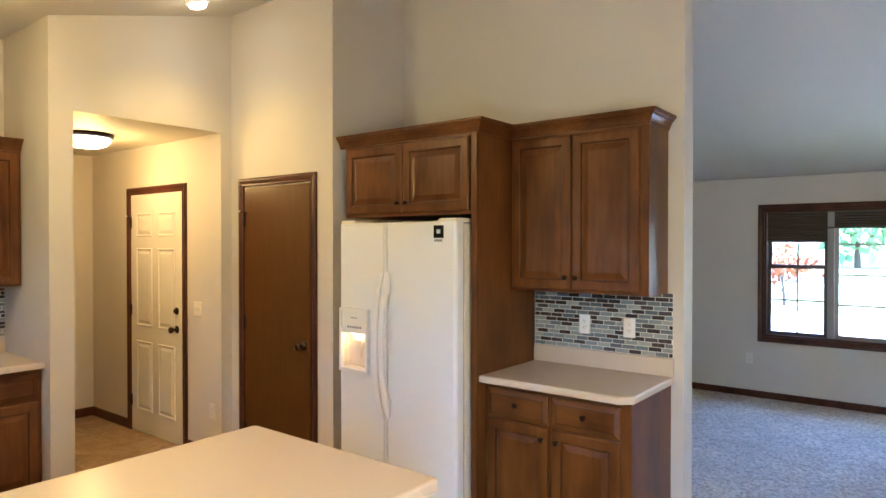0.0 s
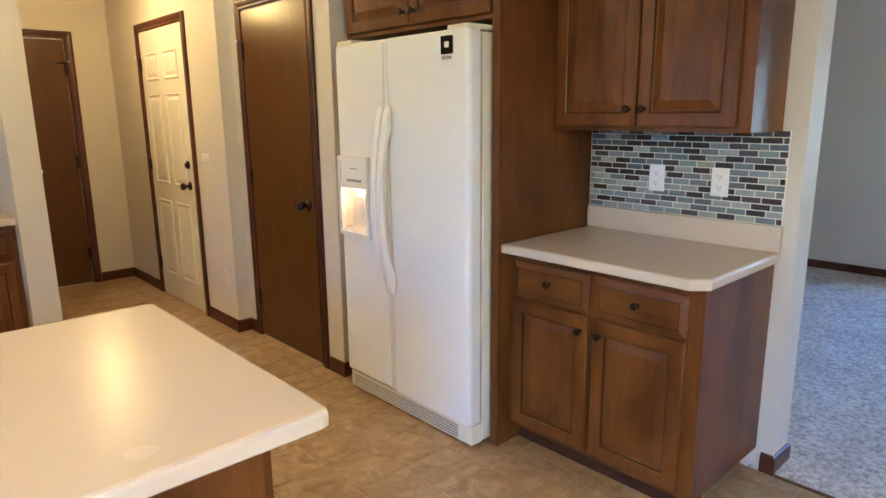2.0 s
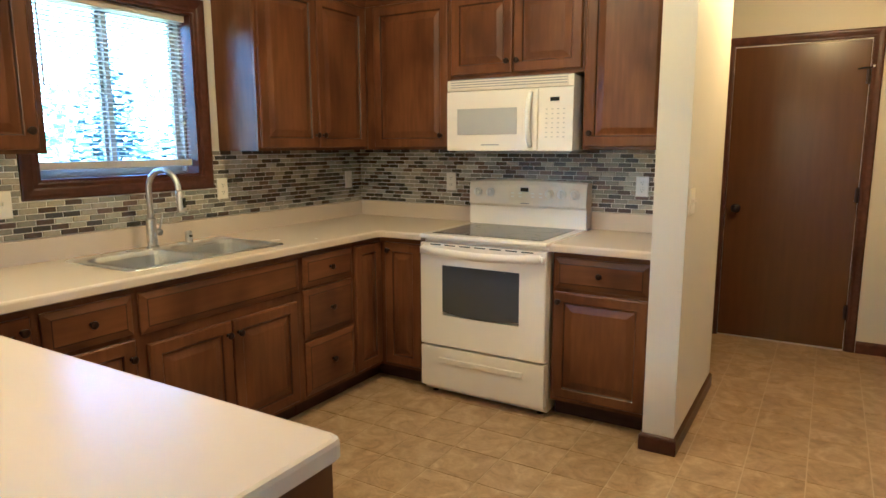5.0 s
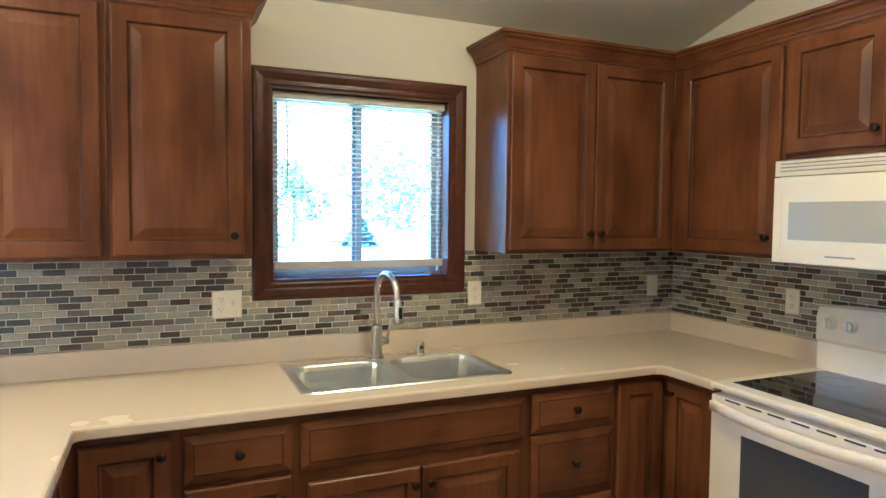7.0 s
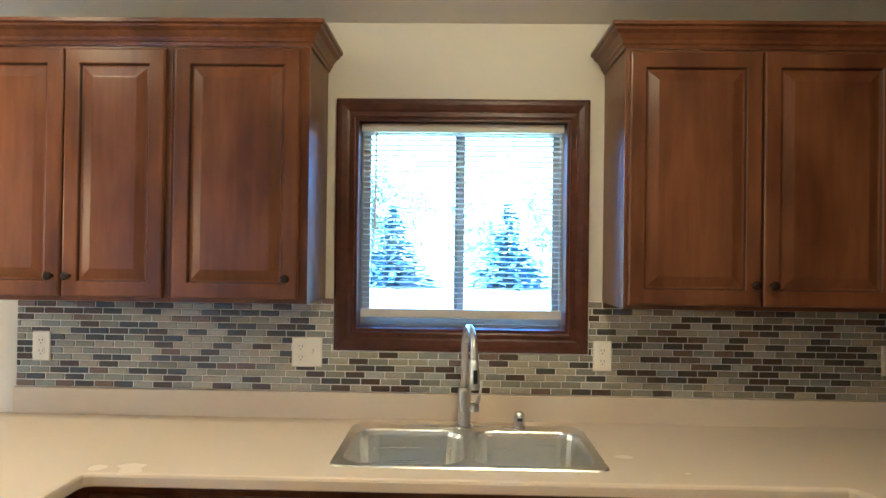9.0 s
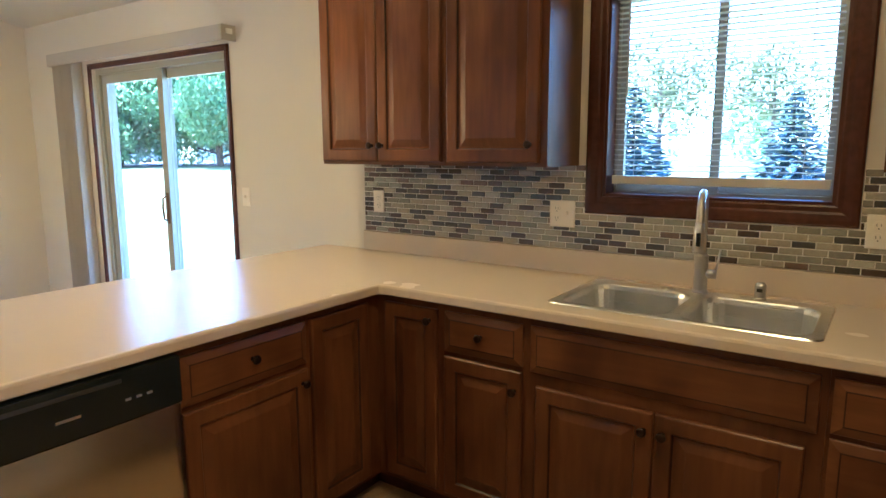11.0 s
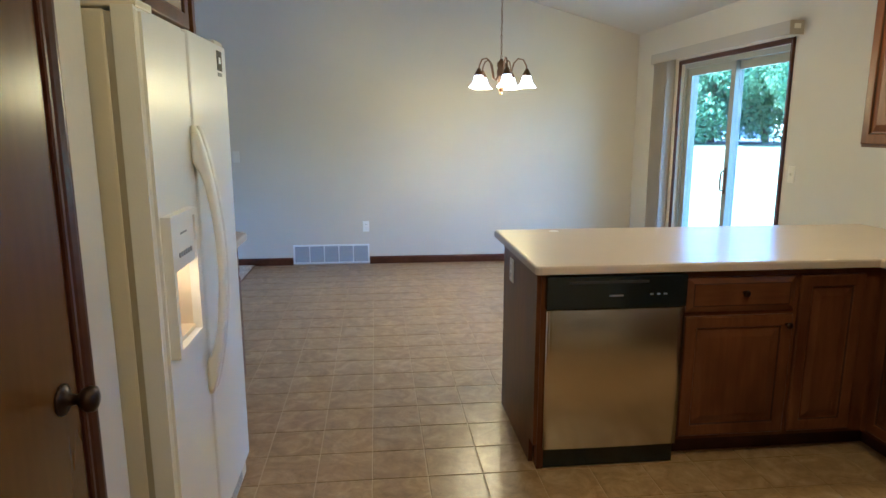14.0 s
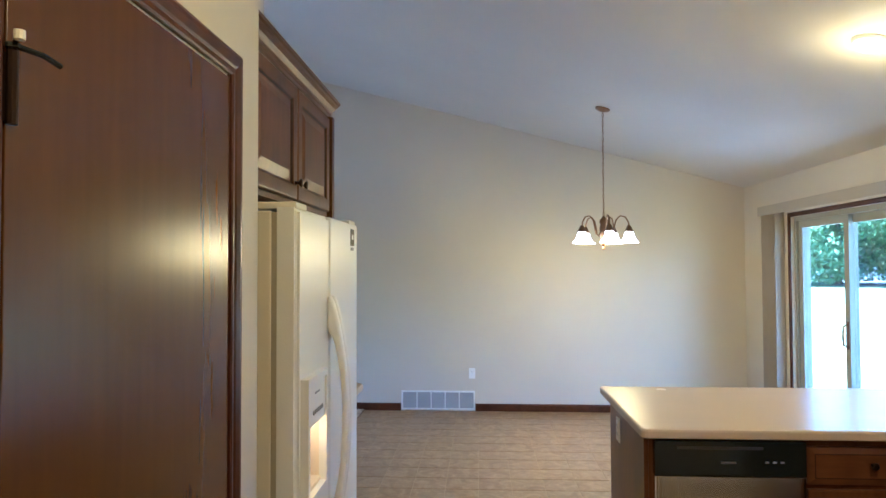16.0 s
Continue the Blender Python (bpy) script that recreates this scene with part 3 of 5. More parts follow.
for k in range(nsl):
    zz = z0 + 0.105 + k * (z1 - 0.055 - z0 - 0.105) / (nsl - 1)
    if me is None:
        b = bmesh.new()
        rows = []
        for j in range(4):
            yy = -0.0125 + 0.025 * j / 3
            zc = 0.0016 * (1 - (yy / 0.0125) ** 2)
            rows.append([b.verts.new((x, yy, zc + t)) for x in (0.024, W - 0.024) for t in (0, 0.0008)])
        for r0, r1 in zip(rows, rows[1:]):
            for q in ((0, 2), (1, 3), (0, 1), (2, 3)):
                b.faces.new((r0[q[0]], r0[q[1]], r1[q[1]], r1[q[0]]))
        b.faces.new((rows[0][0], rows[0][1], rows[0][3], rows[0][2]))
        b.faces.new((rows[-1][0], rows[-1][1], rows[-1][3], rows[-1][2]))
        me = put_mesh("slat", b, BLIND)
    s = new("slat", me)
    s.parent = bl
    s.matrix_basis = pose(0, 0.048, zz, -7, 0, 0)
for x in (0.11, W - 0.11):
    part("ladder_cord", boxm(x, x + 0.0015, 0.0345, 0.036, z0 + 0.08, z1 - 0.04), BLIND, bl)
part("tilt_wand", tube(bmesh.new(), [(0.075, 0.024, z1 - 0.05), (0.077, 0.02, z1 - 0.25), (0.076, 0.02, z1 - 0.42)], 0.004, 6), BLIND, bl)

# ---- sliding glass door, vanes and valance ----
y0, y1, z0, z1 = SLIDE
W = y1 - y0
s = tagged(thing("door_4", "sliding glass patio door in cream vinyl, closed", "door", pose(0, y0, 0, 0, 0, FACE_E)), kind="structure")
part("door_casing", casing(bmesh.new(), 0, W, z1, 0.038, 0.016), TRIMWOOD, s, "dark-stained wooden casing")
TAUPE = material("patio_door_vinyl", (0.30, 0.30, 0.25), 0.4)
part("door_frame", frame_ring(bmesh.new(), 0.0, W, 0.0, z1, 0.04, 0.03, 0.15), TAUPE, s)
mid = W * 0.5
for x0, x1, ya in ((0.04, mid + 0.035, 0.05), (mid - 0.035, W - 0.04, 0.09)):
    p = part("door_panel", frame_ring(bmesh.new(), x0, x1, 0.04, z1 - 0.04, 0.065, ya, ya + 0.035), TAUPE, s)
    g = part("pane", boxm(x0 + 0.065, x1 - 0.065, ya + 0.014, ya + 0.02, 0.105, z1 - 0.105), GLASS, p, "glass pane tinted to dim the view")
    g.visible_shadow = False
b = bmesh.new()
tube(b, [(mid + 0.005, 0.048, 0.94), (mid + 0.005, 0.012, 0.955), (mid + 0.005, 0.008, 1.03), (mid + 0.005, 0.012, 1.10), (mid + 0.005, 0.048, 1.12)], 0.008, 8)
box(b, mid - 0.008, mid + 0.018, 0.044, 0.05, 0.92, 1.14, bev=0.002)
part("door_handle", b, BRASS, s, "curved metal pull handle")
v = thing("valance", "taupe fabric-covered valance over the patio door", "valance", pose(0, y0, 0, 0, 0, FACE_E))
b = boxm(-0.47, W + 0.11, -0.10, -0.088, 2.072, 2.162, bev=0.002)
box(b, -0.47, W + 0.11, -0.088, 0, 2.154, 2.162)
box(b, -0.47, -0.46, -0.088, 0, 2.072, 2.154)
box(b, W + 0.10, W + 0.11, -0.088, 0, 2.072, 2.154)
part("valance_board", b, VANE, v)
vb = thing("vertical_blind", "taupe vertical vanes drawn together beside the patio door", "blind", pose(0, y0, 0, 0, 0, FACE_E))
part("track", boxm(-0.38, W + 0.12, -0.07, -0.03, 2.11, 2.14), VINYL, vb)
rnd = random.Random(4)
for k in range(18):
    x = -0.40 + k * 0.0165
    b = bmesh.new()
    box(b, -0.0012, 0.0012, -0.042, 0.042, 0.03, 2.105)
    o = part("vane", b, VANE, vb)
    o.matrix_basis = pose(x, -0.05, 0, 0, 0, rnd.uniform(-14, 4))

# ---- living room window ----
y0, y1, z0, z1 = LIVW
W = y1 - y0
lw = tagged(thing("window_2", "triple living room window in dark-stained trim with white grilles, unseen end widened for daylight", "window", pose(EAST, y1, 0, 0, 0, FACE_W)), kind="structure")
part("window_trim", casing(bmesh.new(), 0, W, z1, 0.06, 0.018, z0), TRIMWOOD, lw, "dark-stained wooden trim")
b = bmesh.new()
frame_ring(b, 0.0, W, z0, z1, 0.02, 0.0, 0.16)
part("window_jamb", b, TRIMWOOD, lw)
SASH = material("window_sash_dark", (0.10, 0.075, 0.06), 0.45)
b = bmesh.new()
secs = ((0.02, 0.57, True), (0.63, W - 0.63, False), (W - 0.57, W - 0.02, True))
for x0, x1 in ((0.57, 0.63), (W - 0.63, W - 0.57)):
    box(b, x0, x1, 0.02, 0.15, z0 + 0.02, z1 - 0.02)
part("mullion", b, ALMOND, lw)
for x0, x1, hung in secs:
    zz = [(z0 + 0.02, z0 + 0.75), (z0 + 0.72, z1 - 0.02)] if hung else [(z0 + 0.02, z1 - 0.02)]
    for i, (a, c) in enumerate(zz):
        yy = 0.06 + 0.04 * i
        sh = part("window_sash", frame_ring(bmesh.new(), x0, x1, a, c, 0.035, yy, yy + 0.03), SASH if hung else ALMOND, lw)
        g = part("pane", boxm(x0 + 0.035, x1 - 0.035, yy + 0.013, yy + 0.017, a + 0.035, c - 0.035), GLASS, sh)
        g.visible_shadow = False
        b = bmesh.new()
        n = 2 if hung else 4
        for k in range(1, n):
            x = x0 + 0.035 + (x1 - x0 - 0.07) * k / n
            box(b, x - 0.008, x + 0.008, yy + 0.019, yy + 0.025, a + 0.035, c - 0.035)
        m2 = 2 if hung else 4
        for k in range(1, m2):
            z = a + 0.035 + (c - a - 0.07) * k / m2
            box(b, x0 + 0.035, x1 - 0.035, yy + 0.0195, yy + 0.0245, z - 0.008, z + 0.008)
        part("grille", b, ALMOND, sh)
for x0, x1, drop in ((0.025, 0.568, 0.29), (0.574, W - 0.574, 0.15), (W - 0.565, W - 0.025, 0.29)):
    sd = thing("cellular_shade", "brown cellular shade partly lowered in the living room window", "window shade", pose(EAST, y1, 0, 0, 0, FACE_W), "shades in the living room window")
    b = bmesh.new()
    n = int(drop / 0.012)
    pr = [(0.02 + (0.012 if k % 2 else 0.0), z1 - 0.03 - drop * k / n) for k in range(n + 1)]
    f = [[b.verts.new((x, yy, z)) for x in (x0, x1)] for yy, z in pr]
    g = [[b.verts.new((x, yy + 0.02 - 0.024 * (k % 2), z)) for x in (x0, x1)] for k, (yy, z) in enumerate(pr)]
    for q in (f, g):
        for r0, r1 in zip(q, q[1:]):
            b.faces.new((r0[0], r0[1], r1[1], r1[0]))
    part("pleats", b, SHADE, sd)
    part("head_rail", boxm(x0, x1, 0.008, 0.045, z1 - 0.032, z1 - 0.003, bev=0.002), SHADE, sd)
    part("bottom_rail", boxm(x0, x1, 0.01, 0.04, z1 - 0.045 - drop, z1 - 0.03 - drop, bev=0.002), SHADE, sd)

# ---- cabinets ----
DOORP = [(0, 0), (0, 0.014), (0.004, 0.0185), (0.008, 0.0195), (0.050, 0.0195), (0.053, 0.0165), (0.057, 0.0095), (0.063, 0.0088), (0.068, 0.0100), (0.094, 0.0178), (0.098, 0.0184)]
DRAWP = [(0, 0), (0, 0.008), (0.003, 0.0105), (0.006, 0.0115), (0.027, 0.0195), (0.031, 0.0205)]


def front(cab, kind, x0, x1, z0, z1, knob=None, y=0.0):
    w_, h_ = x1 - x0, z1 - z0
    prof = DOORP if kind == "door" else DRAWP
    lim = min(w_, h_) / 2 - 0.004
    prof = [(min(i, lim - 0.002 * (len(prof) - k)), o) for k, (i, o) in enumerate(prof)]
    p = part("door" if kind == "door" else "drawer_front", rings(bmesh.new(), 0, w_, 0, h_, prof), CHERRY if kind == "door" else CHERRY_H, cab,
             "raised-panel wooden door" if kind == "door" else "bevelled wooden drawer front")
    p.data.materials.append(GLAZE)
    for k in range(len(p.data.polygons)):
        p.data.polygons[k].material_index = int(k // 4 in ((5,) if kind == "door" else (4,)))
    p.matrix_basis = pose(x0, y, z0)
    if knob:
        part("knob", knob_mesh(bmesh.new(), pose(knob[0] - x0, -0.0195, knob[1] - z0, 90, 0, 0)), BRONZE, p, smooth=True)
    return p


def cabinet(name, label, m, w_, z0, z1, depth, fronts, kick=0.0, group=""):
    """A cabinet unit, local x along its front, the face frame's front at y = 0."""
    c = thing(name, label, "cabinet", m, group)
    b = bmesh.new()
    box(b, 0, w_, 0.019, depth, z0 + kick, 0.72 if name == "sink_cabinet" else z1)
    part("carcass", b, CHERRY, c)
    part("face_frame", boxm(0, w_, 0, 0.0185, z0 + kick, z1, bev=0.001), CHERRY, c)
    if kick:
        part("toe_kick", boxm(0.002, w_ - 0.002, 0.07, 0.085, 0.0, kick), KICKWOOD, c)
    for f in fronts:
        front(c, *f)
    return c


BZ = 0.875       # top of the base cabinets
FX = 0.622       # face frames of the west run
KX = 0.095
# west run, local x runs north; unit origins by their south end
cabinet("base_cabinet", "cherry base cabinet with one drawer over one door", pose(FX, -2.54, 0, 0, 0, FACE_E), 0.35, 0, BZ, FX - 0.01,
        [("drawer", 0.012, 0.34, 0.69, 0.845, (0.175, 0.772)), ("door", 0.012, 0.34, 0.118, 0.672, (0.315, 0.60))], KX, "base cabinets")
cabinet("sink_cabinet", "cherry sink base cabinet with a false front over two doors", pose(FX, -2.19, 0, 0, 0, FACE_E), 0.90, 0, BZ, FX - 0.01,
        [("drawer", 0.02, 0.88, 0.68, 0.845, None), ("door", 0.045, 0.447, 0.118, 0.635, (0.42, 0.575)), ("door", 0.453, 0.855, 0.118, 0.635, (0.48, 0.575))], KX, "base cabinets")
cabinet("drawer_cabinet", "cherry base cabinet with three drawers", pose(FX, -1.29, 0, 0, 0, FACE_E), 0.41, 0, BZ, FX - 0.01,
        [("drawer", -0.06 + 0.07, 0.40, 0.69, 0.845, (0.205, 0.772)), ("drawer", 0.01, 0.40, 0.418, 0.675, (0.205, 0.555)), ("drawer", 0.01, 0.40, 0.118, 0.403, (0.205, 0.27))], KX, "base cabinets")
FY = -0.62
PY = -2.862      # face frames of the peninsula
# two-door corner units
c = thing("corner_cabinet", "cherry corner base cabinet with two narrow doors meeting in the corner", "cabinet", pose(0, 0, 0), "base cabinets")
part("face_frame", sweep(bmesh.new(), [(FX - 0.0185, -0.88), (FX - 0.0185, FY + 0.0185), (0.942, FY + 0.0185)], [(0, KX), (0.0185, KX), (0.0185, BZ), (0, BZ)]), CHERRY, c)
b = bmesh.new()
box(b, 0.01, FX - 0.02, -0.88, -0.87, KX, BZ)
box(b, 0.93, 0.94, FY + 0.02, -0.01, KX, BZ)
box(b, 0.01, 0.93, -0.02, -0.01, KX, BZ)
box(b, 0.01, 0.02, -0.87, -0.02, KX, BZ)
part("carcass", b, CHERRY, c)
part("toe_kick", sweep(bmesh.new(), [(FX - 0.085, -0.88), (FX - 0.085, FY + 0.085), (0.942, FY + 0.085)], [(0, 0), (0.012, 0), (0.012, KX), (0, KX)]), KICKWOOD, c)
d = front(c, "door", 0, 0.235, 0.118, 0.845, None)
d.matrix_basis = pose(FX, -0.868, 0.118, 0, 0, FACE_E)
d2 = front(c, "door", 0, 0.245, 0.118, 0.845, (0.03, 0.80))
d2.matrix_basis = pose(FX + 0.045, FY, 0.118, 0, 0, FACE_S)
c = thing("corner_cabinet", "cherry corner base cabinet between sink run and peninsula", "cabinet", pose(0, 0, 0), "base cabinets")
part("face_frame", sweep(bmesh.new(), [(1.01, PY - 0.0185), (FX - 0.0185, PY - 0.0185), (FX - 0.0185, -2.54)], [(0, KX), (0.0185, KX), (0.0185, BZ), (0, BZ)]), CHERRY, c)
b = bmesh.new()
box(b, 0.01, 1.0, -3.46, -3.45, KX, BZ)
box(b, 0.01, 0.02, -3.44, -2.555, KX, BZ)
box(b, 1.0, 1.01, -3.45, PY - 0.02, KX, BZ)
part("carcass", b, CHERRY, c)
part("toe_kick", sweep(bmesh.new(), [(1.01, PY - 0.085), (FX - 0.085, PY - 0.085), (FX - 0.085, -2.54)], [(0, 0), (0.012, 0), (0.012, KX), (0, KX)]), KICKWOOD, c)
d = front(c, "door", 0, 0.255, 0.118, 0.845, (0.225, 0.80))
d.matrix_basis = pose(FX, PY + 0.045, 0.118, 0, 0, FACE_E)
d2 = front(c, "door", 0, 0.30, 0.118, 0.845, None)
d2.matrix_basis = pose(1.0, PY, 0.118, 0, 0, FACE_N)
# peninsula unit, dishwasher bay and end panel; local x runs west
cabinet("base_cabinet", "cherry peninsula cabinet with one wide drawer over a door", pose(1.528, PY, 0, 0, 0, FACE_N), 0.517, 0, BZ, 0.57,
        [("drawer", 0.012, 0.505, 0.69, 0.845, (0.265, 0.775)), ("door", 0.012, 0.505, 0.118, 0.672, (0.475, 0.625))], KX, "base cabinets")
pe = thing("peninsula_panels", "dark cherry panels closing the peninsula's end and back", "cabinet panel", pose(0, 0, 0))
b = boxm(2.156, 2.174, -3.53, PY - 0.05, 0, BZ)
box(b, 2.156, 2.174, PY - 0.05, PY + 0.018, KX + 0.02, BZ)
part("end_panel", b, CHERRY, pe, "dark cherry end panel")
part("corner_stile", boxm(2.126, 2.155, PY - 0.02, PY + 0.018, 0.0, BZ), CHERRY, pe)
part("back_panel", boxm(0.01, 2.155, -3.53, -3.512, 0, BZ), CHERRY, pe)
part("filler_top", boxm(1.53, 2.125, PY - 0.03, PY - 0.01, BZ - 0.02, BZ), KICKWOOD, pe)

# north base unit
cabinet("base_cabinet", "cherry base cabinet with one drawer over one door beside the range", pose(1.70, FY, 0, 0, 0, FACE_S), 0.495, 0, BZ, -FY - 0.01,
        [("drawer", 0.012, 0.475, 0.69, 0.845, (0.243, 0.772)), ("door", 0.012, 0.475, 0.118, 0.672, (0.04, 0.625))], KX, "base cabinets")

# uppers; crown moulding
UZ0, UZ1 = 1.37, 2.235
CROWN = [(0, 0), (0.006, 0.0), (0.009, 0.012), (0.014, 0.016), (0.017, 0.026), (0.030, 0.045), (0.043, 0.054), (0.046, 0.062), (0.055, 0.066), (0.055, 0.078), (0, 0.078)]


def crown(path, z, label="cherry crown moulding", name="crown_moulding", reach=1.0):
    tagged(new(name, put_mesh(name, sweep(bmesh.new(), path, [(o * reach, z + h) for o, h in CROWN]), CHERRY_H)), label + " along the wall cabinets", "crown moulding")


UD = 0.305
cabinet("wall_cabinet", "cherry wall cabinet with two raised-panel doors", pose(UD, -1.225, 0, 0, 0, FACE_E), 0.92, UZ0, UZ1, UD - 0.003,
        [("door", 0.012, 0.447, UZ0 + 0.015, UZ1 - 0.012, (0.42, UZ0 + 0.085)), ("door", 0.453, 0.888, UZ0 + 0.015, UZ1 - 0.012, (0.48, UZ0 + 0.085))], 0, "wall cabinets")
cabinet("wall_cabinet", "cherry wall cabinet with a single door in the corner", pose(0.306, -UD, 0, 0, 0, FACE_S), 0.612, UZ0, UZ1, UD - 0.003,
        [("door", 0.07, 0.604, UZ0 + 0.015, UZ1 - 0.012, (0.56, UZ0 + 0.085))], 0, "wall cabinets")
cabinet("wall_cabinet", "short cherry wall cabinet with two doors above the microwave", pose(0.92, -UD, 0, 0, 0, FACE_S), 0.80, 1.77, UZ1, UD - 0.003,
        [("door", 0.012, 0.397, 1.79, UZ1 - 0.012, (0.37, 1.85)), ("door", 0.403, 0.788, 1.79, UZ1 - 0.012, (0.43, 1.85))], 0, "wall cabinets")
cabinet("wall_cabinet", "cherry wall cabinet with one door beside the microwave", pose(1.722, -UD, 0, 0, 0, FACE_S), 0.474, UZ0, UZ1, UD - 0.003,
        [("door", 0.012, 0.46, UZ0 + 0.015, UZ1 - 0.012, (0.045, UZ0 + 0.085))], 0, "wall cabinets")
cabinet("wall_cabinet", "cherry wall cabinet with one door beside the window", pose(UD, -2.745, 0, 0, 0, FACE_E), 0.465, UZ0, UZ1, UD - 0.003,
        [("door", 0.012, 0.435, UZ0 + 0.015, UZ1 - 0.012, (0.40, UZ0 + 0.085))], 0, "wall cabinets")
cabinet("wall_cabinet", "cherry wall cabinet with two narrow doors above the peninsula's end", pose(UD, -3.465, 0, 0, 0, FACE_E), 0.719, UZ0, UZ1, UD - 0.003,
        [("door", 0.012, 0.352, UZ0 + 0.015, UZ1 - 0.012, (0.325, UZ0 + 0.085)), ("door", 0.358, 0.70, UZ0 + 0.015, UZ1 - 0.012, (0.385, UZ0 + 0.085))], 0, "wall cabinets")
crown([(0.004, -1.225), (UD, -1.225), (UD, -UD), (2.197, -UD)], UZ1)
crown([(0.004, -3.465), (UD, -3.465), (UD, -2.28), (0.004, -2.28)], UZ1)

# hutch wall (faces west); local x runs south
HX = 3.585
cabinet("hutch_base_cabinet", "cherry base cabinet with two drawers over two doors", pose(HX, -2.982, 0, 0, 0, FACE_W), 0.852, 0, BZ, 4.145 - HX,
        [("drawer", 0.03, 0.408, 0.69, 0.845, (0.22, 0.775)), ("drawer", 0.43, 0.80, 0.69, 0.845, (0.615, 0.775)),
         ("door", 0.03, 0.408, 0.118, 0.68, (0.375, 0.62)), ("door", 0.43, 0.80, 0.118, 0.68, (0.463, 0.62))], KX)
cabinet("hutch_wall_cabinet", "tall cherry wall cabinet with two raised-panel doors", pose(3.86, -2.982, 0, 0, 0, FACE_W), 0.833, 1.37, 2.26, 0.285,
        [("door", 0.02, 0.397, 1.388, 2.245, (0.37, 1.455)), ("door", 0.405, 0.785, 1.388, 2.245, (0.435, 1.455))])
tp = thing("tall_panel", "tall cherry side panel between refrigerator and cabinets", "cabinet panel", pose(0, 0, 0))
part("panel", boxm(3.53, 4.145, -2.980, -2.950, 0, 2.26), CHERRY, tp)
part("panel_edge", boxm(3.505, 3.53, -2.984, -2.946, 0, 2.26, bev=0.002), CHERRY, tp)
cabinet("fridge_wall_cabinet", "cherry cabinet with two doors above the refrigerator", pose(3.53, -1.925, 0, 0, 0, FACE_W), 1.02, 1.81, 2.26, 0.61,
        [("door", 0.015, 0.50, 1.83, 2.245, (0.47, 1.89)), ("door", 0.507, 0.995, 1.83, 2.245, (0.54, 1.89))])
crown([(3.53, -1.875), (3.53, -2.98), (3.86, -2.98), (3.86, -3.815), (4.146, -3.815)], 2.26, reach=0.8)

# worktops
CT0, CT1 = 0.876, 0.915
sink_hole = rrect(0.105, 0.552, -2.135, -1.335, 0.03, 4)
wt = tagged(thing("worktop", "cream laminate worktop along sink wall and peninsula, bare", "worktop", pose(0, 0, 0)), "", "")
U = [(0.003, -3.768), (2.166, -3.772), (2.180, -3.767), (2.186, -3.754), (2.186, -2.846), (2.183, -2.833), (2.174, -2.824), (2.160, -2.820), (0.69, -2.820), (0.668, -2.817), (0.66, -2.793),
     (0.66, -0.695), (0.672, -0.675), (0.69, -0.667), (0.939, -0.667), (0.939, -0.003), (0.003, -0.003)]
part("countertop", slab(bmesh.new(), U, CT0, CT1, 0.010, [sink_hole[::-1]]), COUNTER, wt)
part("upstand", sweep(bmesh.new(), [(0.003, -3.475), (0.003, -0.003), (0.938, -0.003)], [(0, CT1), (0.018, CT1), (0.018, 1.010), (0.014, 1.014), (0, 1.014)]), COUNTER, wt, "cream laminate upstand")
wt = thing("worktop", "short cream laminate worktop beside the range", "worktop", pose(0, 0, 0))
part("countertop", slab(bmesh.new(), [(1.694, -0.667), (2.198, -0.667), (2.198, -0.003), (1.694, -0.003)], CT0, CT1, 0.010), COUNTER, wt)
part("upstand", boxm(1.694, 2.198, -0.021, -0.003, CT1, 1.014, bev=0.002), COUNTER, wt)
wt = thing("worktop", "cream laminate worktop on the hutch with a clipped corner", "worktop", pose(0, 0, 0))
part("countertop", slab(bmesh.new(), [(3.525, -2.984), (3.525, -3.80), (3.575, -3.852), (4.147, -3.852), (4.147, -2.984)], CT0, CT1, 0.010), COUNTER, wt)
part("upstand", boxm(4.128, 4.147, -3.852, -2.984, CT1, 1.014, bev=0.002), COUNTER, wt)

# ---- refrigerator ----


def vbox(bm, x0, x1, y0, y1, z0, z1, r, n=4):
    """A box with rounded upright edges at its front (y0) and small rounding elsewhere."""
    pts = []
    for cx, s in ((x0 + r, 1), (x1 - r, -1)):
        arc = [(cx - s * r * math.cos(math.pi / 2 * k / n), y0 + r - r * math.sin(math.pi / 2 * k / n)) for k in range(n + 1)]
        pts += arc if s == 1 else arc[::-1]
    pts += [(x1, y1), (x0, y1)]
    return slab(bm, pts, z0, z1, 0.006)


def holed_panel(bm, x0, x1, z0, z1, a0, a1, c0, c1, y0, y1, bev=0.0):
    """One slab with one rectangular opening."""
    o = [(x0, z0), (x1, z0), (x1, z1), (x0, z1)]
    i = [(a0, c0), (a1, c0), (a1, c1), (a0, c1)]
    vs = [[bm.verts.new((x, y, z)) for x, z in q] for q, y in ((o, y0), (i, y0), (i, y1), (o, y1))]
    for a, c in ((0, 1), (1, 2), (2, 3), (3, 0)):
        for k in range(4):
            bm.faces.new((vs[a][k], vs[a][(k + 1) % 4], vs[c][(k + 1) % 4], vs[c][k]))
    if bev:
        es = [e for e in bm.edges if e.verts[0] in vs[0] and e.verts[1] in vs[0]]
        bmesh.ops.bevel(bm, geom=es, offset=bev, segments=3, affect="EDGES")
    return bm


GASKET = material("gasket_cream", (0.42, 0.39, 0.31), 0.6)
fr = thing("refrigerator", "white side-by-side refrigerator with a lit ice and water dispenser", "refrigerator", pose(3.388, -2.013, 0, 0, 0, FACE_W))
FW, FT = 0.917, 1.767
